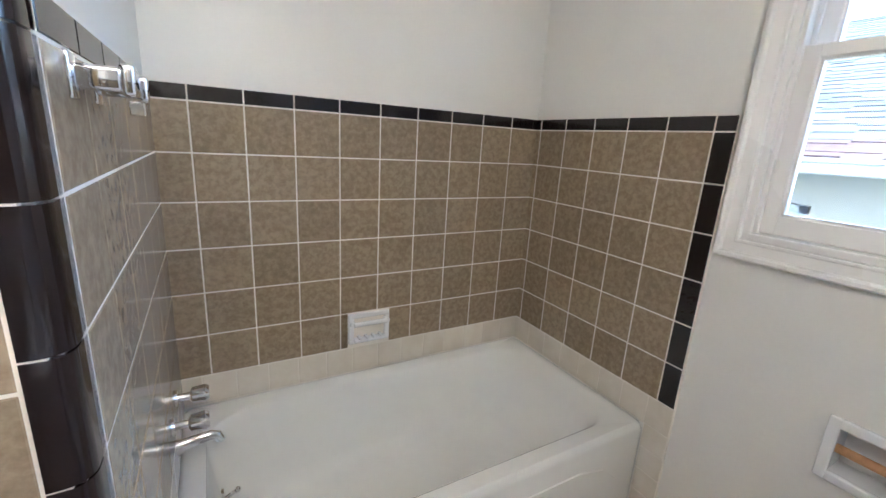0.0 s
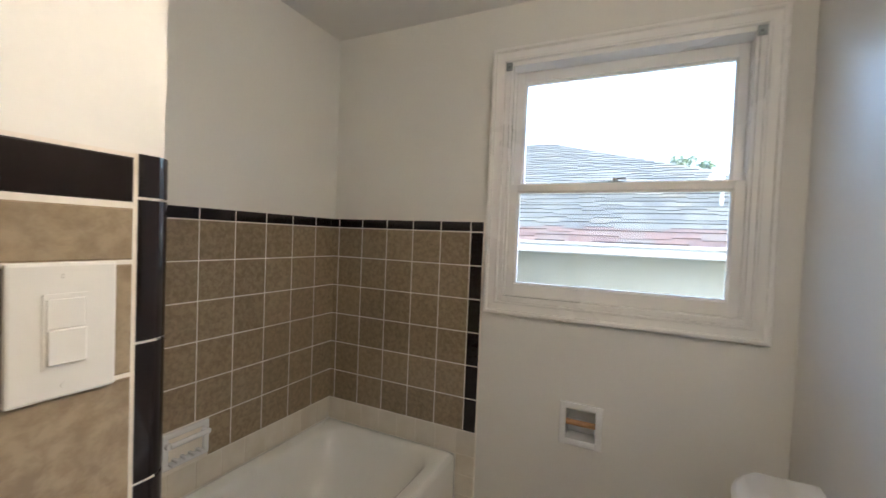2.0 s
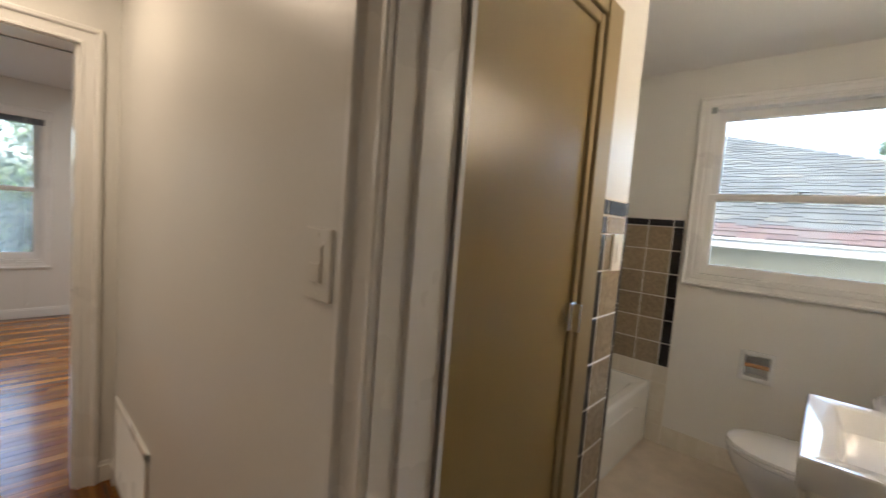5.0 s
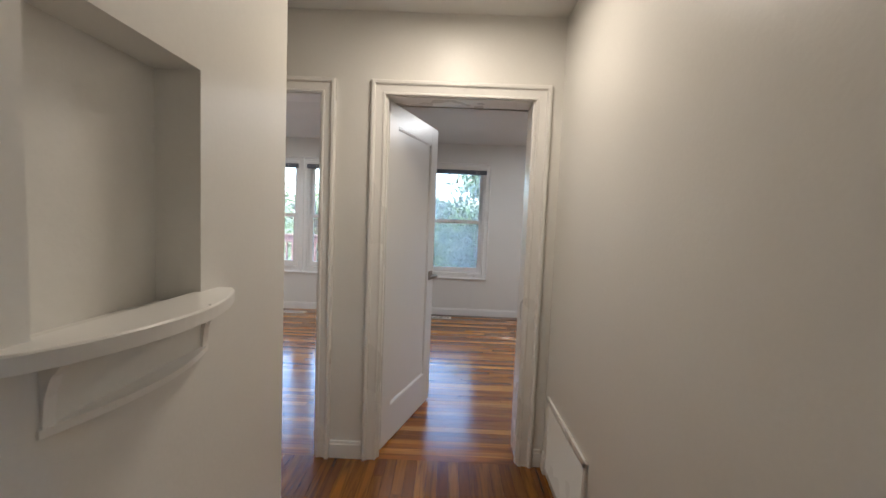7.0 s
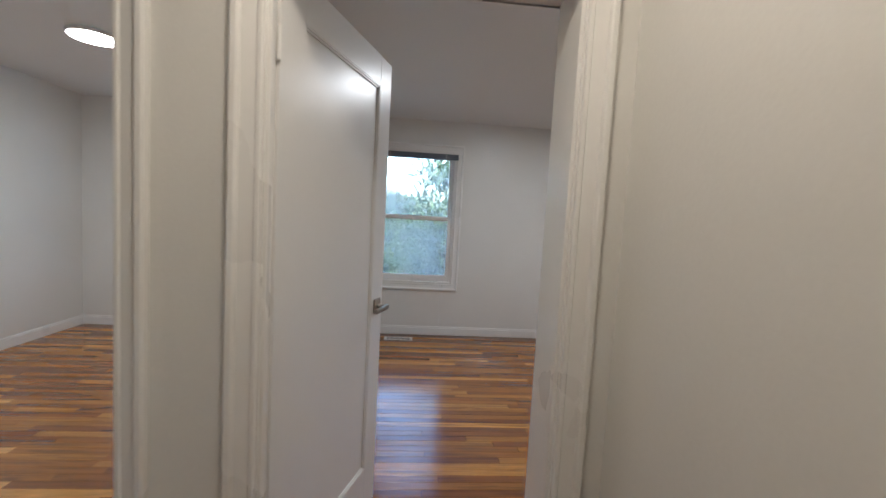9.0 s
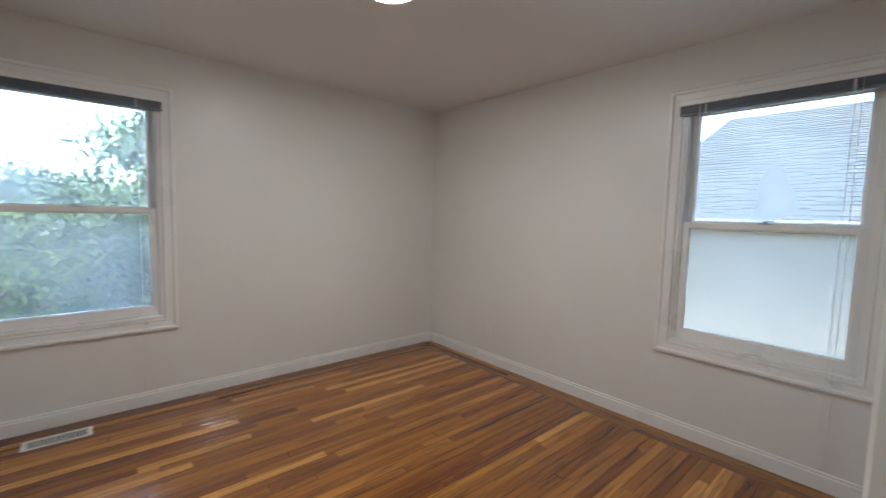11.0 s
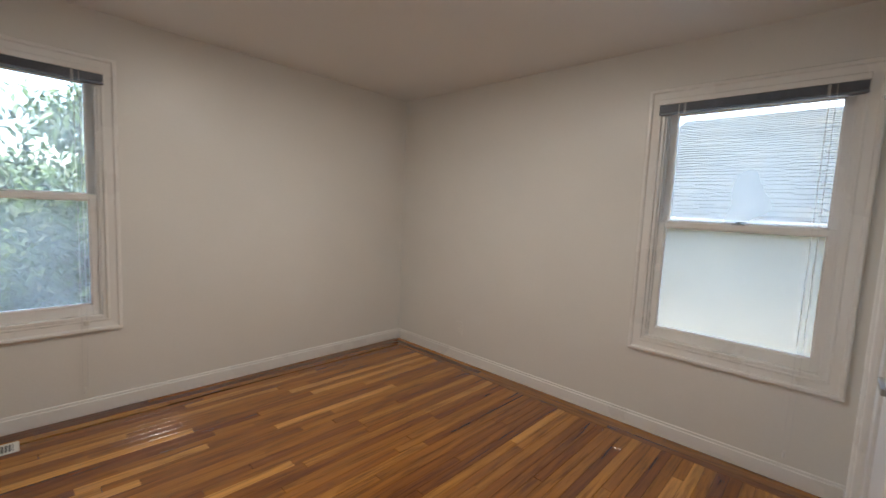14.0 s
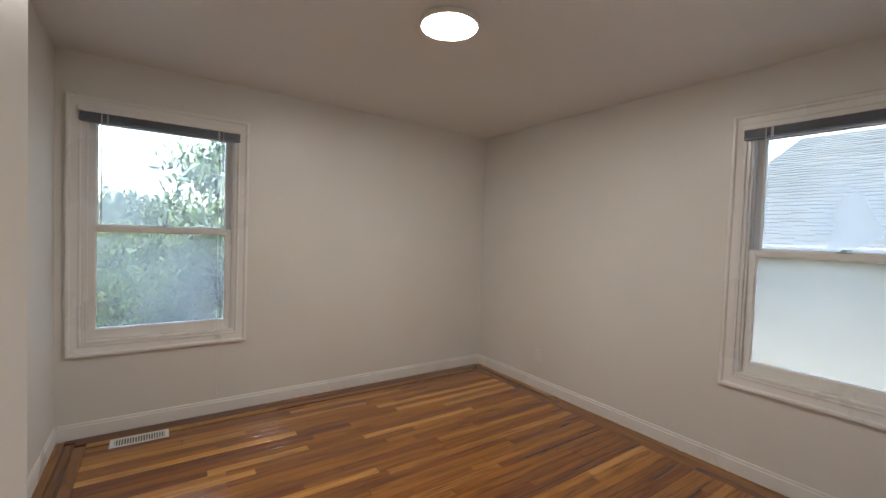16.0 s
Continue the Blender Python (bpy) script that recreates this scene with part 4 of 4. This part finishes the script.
box(bm, EX - 0.14, EX - 0.09, HY, NY, EZ - 0.035, EZ - 0.005, 0.006, 2)
box(bm, EX + 0.0, EX + 0.45, HY, NY, EZ - 0.10, EZ - 0.07)
part("gutter", bm, GUTTER, house, "white gutter and soffit")
bm = B()
for y0, y1, z0, z1 in ((0.10, 0.17, 0.30, 0.99), (0.93, 1.0, 0.30, 0.99), (0.10, 1.0, 0.92, 0.99), (0.10, 1.0, 0.30, 0.36)):
    box(bm, EX + 0.40, EX + 0.46, y0, y1, z0, z1)
hw = part("window", bm, GUTTER, house, "white framed window in the stucco")
part("window_pane", box(B(), EX + 0.43, EX + 0.455, 0.16, 0.94, 0.35, 0.93), RAIL, hw)
bm = B()
p = Vector((EX, -2.35, EZ)) + slope.normalized() * 1.3
tube(bm, p, p + Vector((0, 0, 0.5)), 0.02, seg=10)
part("vent_pipe", bm, GUTTER, house, smooth=True)


def leaf_cloud(bm, centre, radius, count, size, squash=1.0):
    for _ in range(count):
        d = Vector((random.gauss(0, 1), random.gauss(0, 1), random.gauss(0, 1))).normalized() * radius * random.random() ** 0.45
        c = Vector(centre) + Vector((d.x, d.y, d.z * squash))
        q = Euler([random.uniform(0, 6.3) for _ in range(3)]).to_matrix()
        s = size * random.uniform(0.6, 1.4)
        vs = [bm.verts.new(c + q @ Vector(k)) for k in ((-s, 0, 0), (0, -0.35 * s, 0.1 * s), (s, 0, 0), (0, 0.35 * s, 0.1 * s))]
        bm.faces.new(vs)


def tree(name, x, y, height, spread, leaf, label, clumps, per, size, bare=0.35):
    t = thing(name, label, "tree" if "tree" in name else "shrub", pose(x, y, -0.9))
    bm, ends = B(), []
    tube(bm, (0, 0, 0), (0.1, 0.05, height * 0.55), 0.05 * spread, 0.03 * spread, seg=10)
    for k in range(clumps):
        a, h = k * 2.4 + random.random(), height * random.uniform(bare, 0.95)
        r = spread * random.uniform(0.35, 1.0) * (1 - 0.35 * h / height)
        e = Vector((r * math.cos(a), r * math.sin(a), h))
        s = Vector((0.05, 0.02, min(h * 0.75, height * 0.5)))
        tube(bm, s, e, 0.02 * spread, 0.006 * spread, seg=6)
        ends.append(e)
    part("trunk", bm, BARK, t)
    bm = B()
    for e in ends:
        leaf_cloud(bm, e, spread * random.uniform(0.22, 0.42), per, size, 0.8)
    part("crown", bm, leaf, t)


tree("garden_tree", -0.6, 9.3, 6.6, 2.5, LEAF, "tall leafy green tree in the garden", 70, 330, 0.085, 0.34)
tree("garden_tree", 0.6, 11.5, 7.5, 3.0, LEAF2, "tall leafy green tree in the garden", 46, 300, 0.085, 0.25)
tree("garden_shrub", -4.0, 7.4, 2.3, 1.1, LEAF2, "twiggy light green garden shrub", 36, 150, 0.05, 0.25)
tree("garden_shrub", -2.4, 8.6, 2.3, 1.4, LEAF, "dense dark green garden shrub", 46, 300, 0.06, 0.15)
tree("garden_shrub", -3.3, 11.5, 2.7, 2.0, LEAF, "dense dark green garden shrub", 50, 260, 0.08, 0.15)
tree("garden_shrub", -5.3, 9.5, 2.4, 1.5, LEAF2, "twiggy light green garden shrub", 30, 200, 0.035, 0.2)
tree("garden_shrub", -7.9, 13.0, 3.2, 2.2, LEAF2, "bright green hedge shrub beyond the deck", 44, 200, 0.05, 0.2)
tree("garden_shrub", -11.2, 13.5, 3.3, 2.4, LEAF2, "bright green hedge shrub beyond the deck", 44, 200, 0.05, 0.2)
tree("garden_shrub", -5.2, 14.0, 3.0, 2.2, LEAF, "dense dark green garden shrub", 40, 200, 0.05, 0.2)
tree("street_tree", 22.0, -3.4, 7.0, 1.5, LEAF, "distant green tree behind the neighbour's roof", 30, 110, 0.12, 0.35)

rail = thing("deck_railing", "dark red stained wooden deck railing", "railing", Matrix.Identity(4))
part("deck_floor", box(B(), -10.5, -5.4, 6.4, 8.2, -0.9, -0.05), DECK, rail)
part("cap_rail", box(B(), -10.5, -5.4, 7.93, 8.09, 0.87, 0.91, 0.006, 1), DECK, rail)
part("lower_rail", box(B(), -10.5, -5.4, 7.98, 8.03, 0.74, 0.86), DECK, rail)
for k in range(5):
    part("post", box(B(), -10.45 + 1.25 * k, -10.36 + 1.25 * k, 7.96, 8.05, -0.05, 0.87), DECK, rail)
bal = mesh_of("baluster", box(B(), -0.02, 0.02, 7.985, 8.025, -0.05, 0.745), DECK)
for k in range(38):
    ob = new("baluster", bal)
    ob.parent = rail
    ob.location = (-10.4 + 0.131 * k, 0, 0)


# ---- tiles of the bathroom ----
P, H = 0.154, 1.44
tile_meshes = {}


def tile_mesh(w, h, mat):
    """A pillow-edged tile lying in the local x-z plane, its face towards -y."""
    key = (round(w, 4), round(h, 4), mat.name)
    if key not in tile_meshes:
        bm = B()
        a, b = w / 2, h / 2
        loft(bm, [[(sx * (a - i), y, sz * (b - i)) for sx, sz in ((-1, -1), (1, -1), (1, 1), (-1, 1))] for y, i in ((0, 0), (-0.0055, 0), (-0.0075, 0.0022))], False, True)
        tile_meshes[key] = mesh_of("tile", bm, mat)
    return tile_meshes[key]


def lay(parent, name, m, u0, u1, z0, z1, mat, gap=0.0036):
    ob = new(name, tile_mesh(u1 - u0 - gap, z1 - z0 - gap, mat))
    ob.parent = parent
    ob.matrix_basis = m @ Matrix.Translation(((u0 + u1) / 2, 0, (z0 + z1) / 2))


def facing(kind, at):
    """Local x to the right seen from the room, -y out of the wall."""
    if kind == "back":
        return Matrix.Translation((0, at, 0))
    if kind == "window":
        return Matrix.Translation((at, 0, 0)) @ Matrix.Rotation(radians(-90), 4, "Z")
    return Matrix.Translation((at, 0, 0)) @ Matrix.Rotation(radians(90), 4, "Z")


def backing(name, x0, x1, y0, y1, z0, z1):
    return tagged(new(name, mesh_of(name, box(B(), x0, x1, y0, y1, z0, z1), GROUT)), "brown mottled wall tiles with white grout and dark edge tiles", "wall tiles", "", "structure")


# tub back wall
g = backing("tiling_tub", -1.486, 0.0, -0.009, 0.0, 0.40, 1.486)
m = facing("back", -0.003)
cols = [-P * k for k in range(10)] + [-1.486]
for a, b in zip(cols[1:], cols):
    for j in range(6):
        if j == 5 and a < -0.80 and b > -0.81:
            lay(g, "tile", m, a, -0.893, H - 6 * P, H - 5 * P, BROWN) if a < -0.90 else None
            continue
        if j == 5 and -0.80 < a < -0.70:
            continue
        if j == 5 and abs(b + 0.770) < 0.01:
            continue
        lay(g, "tile", m, a, b, H - (j + 1) * P, H - j * P, BROWN)
    lay(g, "edge_tile", m, a, b, H, H + 0.048, DARK)
for a, b in ((-0.924, -0.893), (-0.717, -0.616)):
    lay(g, "tile", m, a, b, H - 6 * P, H - 5 * P, BROWN)
u = 0.0
while u > -1.47:
    a = max(u - 0.109, -1.486)
    lay(g, "curb_tile", m, a, u, 0.405, H - 6 * P, CREAM, 0.0015)
    u -= 0.109

# window wall
g = backing("tiling_window", -0.009, 0.0, -0.866, -0.009, 0.40, 1.486)
m = facing("window", -0.003)
cols = [0.004, 0.040] + [0.040 + 0.152 * k for k in range(1, 6)]
for a, b in zip(cols, cols[1:]):
    for j in range(6):
        lay(g, "tile", m, a, b, H - (j + 1) * P, H - j * P, BROWN)
    lay(g, "edge_tile", m, a, b, H, H + 0.048, DARK)
for j in range(6):
    lay(g, "edge_tile", m, 0.80, 0.864, H - (j + 1) * P, H - j * P, DARK)
lay(g, "edge_tile", m, 0.80, 0.864, H, H + 0.048, DARK)
u = 0.006
while u < 0.83:
    lay(g, "curb_tile", m, u, min(u + 0.109, 0.864), 0.405, H - 6 * P, CREAM, 0.0015)
    u += 0.109
g = backing("tiling_low", -0.009, 0.0, -0.866, -0.771, 0.0, 0.40)
z = 0.0
for top in (0.122, 0.216, 0.310, 0.404):
    lay(g, "curb_tile", m, 0.772, 0.864, z, top, CREAM, 0.0015)
    z = top
g = backing("tiling_base", -0.009, 0.0, -1.98, -0.866, 0.0, 0.121)
u = 0.866
while u < 1.97:
    lay(g, "base_tile", m, u, min(u + 0.108, 1.98), 0.0, 0.122, CREAM, 0.0015)
    u += 0.108
# tap wall and the end of the partition
g = backing("tiling_taps", -1.49, -1.481, -0.985, -0.009, 0.40, 1.486)
m = facing("taps", -1.487)
cols = [-0.968 + 0.16 * k for k in range(6)] + [-0.012]
for a, b in zip(cols, cols[1:]):
    for j in range(6):
        lay(g, "tile", m, a, b, H - (j + 1) * P, H - j * P, BROWN)
    lay(g, "edge_tile", m, a, b, H, H + 0.048, DARK)
u = -0.98
while u < -0.02:
    lay(g, "curb_tile", m, u, min(u + 0.109, -0.008), 0.405, H - 6 * P, CREAM, 0.0015)
    u += 0.109
g = backing("tiling_end", -1.742, -1.50, -1.0295, -1.02, 0.0, 1.486)
m = facing("back", -1.0235)
rows = [1.431, 1.373, 1.254, 1.10, 0.946, 0.792, 0.638, 0.484, 0.33, 0.176, 0.004]
for hi, lo in zip(rows, rows[1:]):
    lay(g, "edge_tile", m, -1.738, -1.678, lo, hi, DARK)
    lay(g, "tile", m, -1.676, -1.524, lo, hi, BROWN)
lay(g, "edge_tile", m, -1.738, -1.678, 1.433, 1.484, DARK)
lay(g, "edge_tile", m, -1.676, -1.524, 1.433, 1.484, DARK)
bull = {}
for hi, lo in zip([1.488] + [H - P * j for j in range(10)], [H - P * j for j in range(10)]):
    key = round(hi - lo, 3)
    if key not in bull:
        bm = B()
        hh = (hi - lo) / 2 - 0.0015
        arc = [(-1.522, -1.031)] + [(-1.508 + 0.027 * math.sin(a), -1.004 - 0.027 * math.cos(a)) for a in (radians(15 * q) for q in range(7))] + [(-1.481, -0.970), (-1.488, -0.970), (-1.50, -1.018), (-1.522, -1.02)]
        loft(bm, [[(x, y, -hh) for x, y in arc], [(x, y, hh) for x, y in arc]], True, True)
        bull[key] = mesh_of("corner_tile", bm, DARK, True)
    ob = new("corner_tile", bull[key])
    ob.parent = g
    ob.location = (0, 0, (hi + lo) / 2)

# ---- oak strip floors ----
STRIP = 0.057
plank_meshes = {}


def plank_mesh(length, along, mat):
    key = (round(length, 2), along, mat.name)
    if key not in plank_meshes:
        bm = B()
        a, b = length / 2 - 0.0006, STRIP / 2 - 0.0006
        loft(bm, [[((sx * (a - i)) if along == "x" else (sy * (b - i)), (sy * (b - i)) if along == "x" else (sx * (a - i)), z) for sx, sy in ((-1, -1), (1, -1), (1, 1), (-1, 1))] for z, i in ((-0.012, 0), (-0.0008, 0), (0.0, 0.0008))], False, True)
        plank_meshes[key] = mesh_of("plank", bm, mat)
    return plank_meshes[key]


def run(lo, hi, shortest=0.35, longest=1.5):
    cuts = [lo]
    while hi - cuts[-1] > longest:
        cuts.append(round(cuts[-1] + random.uniform(shortest, longest), 2))
    return list(zip(cuts, cuts[1:] + [hi]))


def subfloor(name, x0, x1, y0, y1, label):
    return tagged(new(name, mesh_of(name, box(B(), x0, x1, y0, y1, -0.021, -0.0115), BLACK)), label, "floor", "", "structure")


rng_floor = subfloor("floor_bedroom", -3.715, -0.285, 1.09, 4.53, "varnished oak strip floor with a mitred border")


def put(parent, along, c, a, b, mat):
    ob = new("plank", plank_mesh(b - a, along, mat))
    ob.parent = parent
    ob.location = ((a + b) / 2, c, 0) if along == "x" else (c, (a + b) / 2, 0)


EDGE = 3 * STRIP
for k in range(3):
    o = (k + 0.5) * STRIP
    for a, b in run(1.09 + o, 4.53 - o, 0.9, 2.4):
        put(rng_floor, "y", -0.285 - o, a, b, OAKYD)
        put(rng_floor, "y", -3.715 + o, a, b, OAKYD)
    for a, b in run(-3.715 + o + STRIP / 2, -0.285 - o - STRIP / 2, 0.9, 2.4):
        put(rng_floor, "x", 4.53 - o, a, b, OAKXD)
        put(rng_floor, "x", 1.09 + o, a, b, OAKXD)
y = 1.09 + EDGE + STRIP / 2
while y < 4.53 - EDGE:
    for a, b in run(-3.715 + EDGE, -0.285 - EDGE, 0.45, 1.5):
        put(rng_floor, "x", y, a, b, OAKX)
    y += STRIP


def strips(name, x0, x1, y0, y1, along, mat, label):
    """A floor of strips joined into one mesh."""
    bm = B()
    lo, hi, s, e = (y0, y1, x0, x1) if along == "x" else (x0, x1, y0, y1)
    c = lo + STRIP / 2
    while c < hi + STRIP / 2:
        w0, w1 = c - STRIP / 2 + 0.0006, min(c + STRIP / 2 - 0.0006, hi)
        if w1 - w0 > 0.005:
            for a, b in run(s, e, 0.3, 1.3):
                q = [(a + 0.0006, w0), (b - 0.0006, w0), (b - 0.0006, w1), (a + 0.0006, w1)]
                if along == "y":
                    q = [(v, u) for u, v in q]
                top = [bm.verts.new((*p, 0.0)) for p in q]
                low = [bm.verts.new((*p, -0.010)) for p in q]
                bm.faces.new(top)
                for i in range(4):
                    bm.faces.new((top[i], low[i], low[(i + 1) % 4], top[(i + 1) % 4]))
        c += STRIP
    f = subfloor(name, x0, x1, y0, y1, label)
    tagged(part("strips", bm, mat, f, "varnished oak strips"), kind="stuff")


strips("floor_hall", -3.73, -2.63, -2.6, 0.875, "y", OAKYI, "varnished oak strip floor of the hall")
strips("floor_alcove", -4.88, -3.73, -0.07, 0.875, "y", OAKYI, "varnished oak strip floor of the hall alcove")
strips("floor_doorway", -3.57, -2.77, 0.875, 1.09, "x", OAKXI, "varnished oak strips in the doorway")
strips("floor_second_doorway", -4.71, -3.91, 0.875, 1.09, "x", OAKXI, "varnished oak strips in the doorway")
strips("floor_second_bedroom", -6.70, -3.835, 1.09, 4.53, "x", OAKXI, "varnished oak strip floor of the second bedroom")
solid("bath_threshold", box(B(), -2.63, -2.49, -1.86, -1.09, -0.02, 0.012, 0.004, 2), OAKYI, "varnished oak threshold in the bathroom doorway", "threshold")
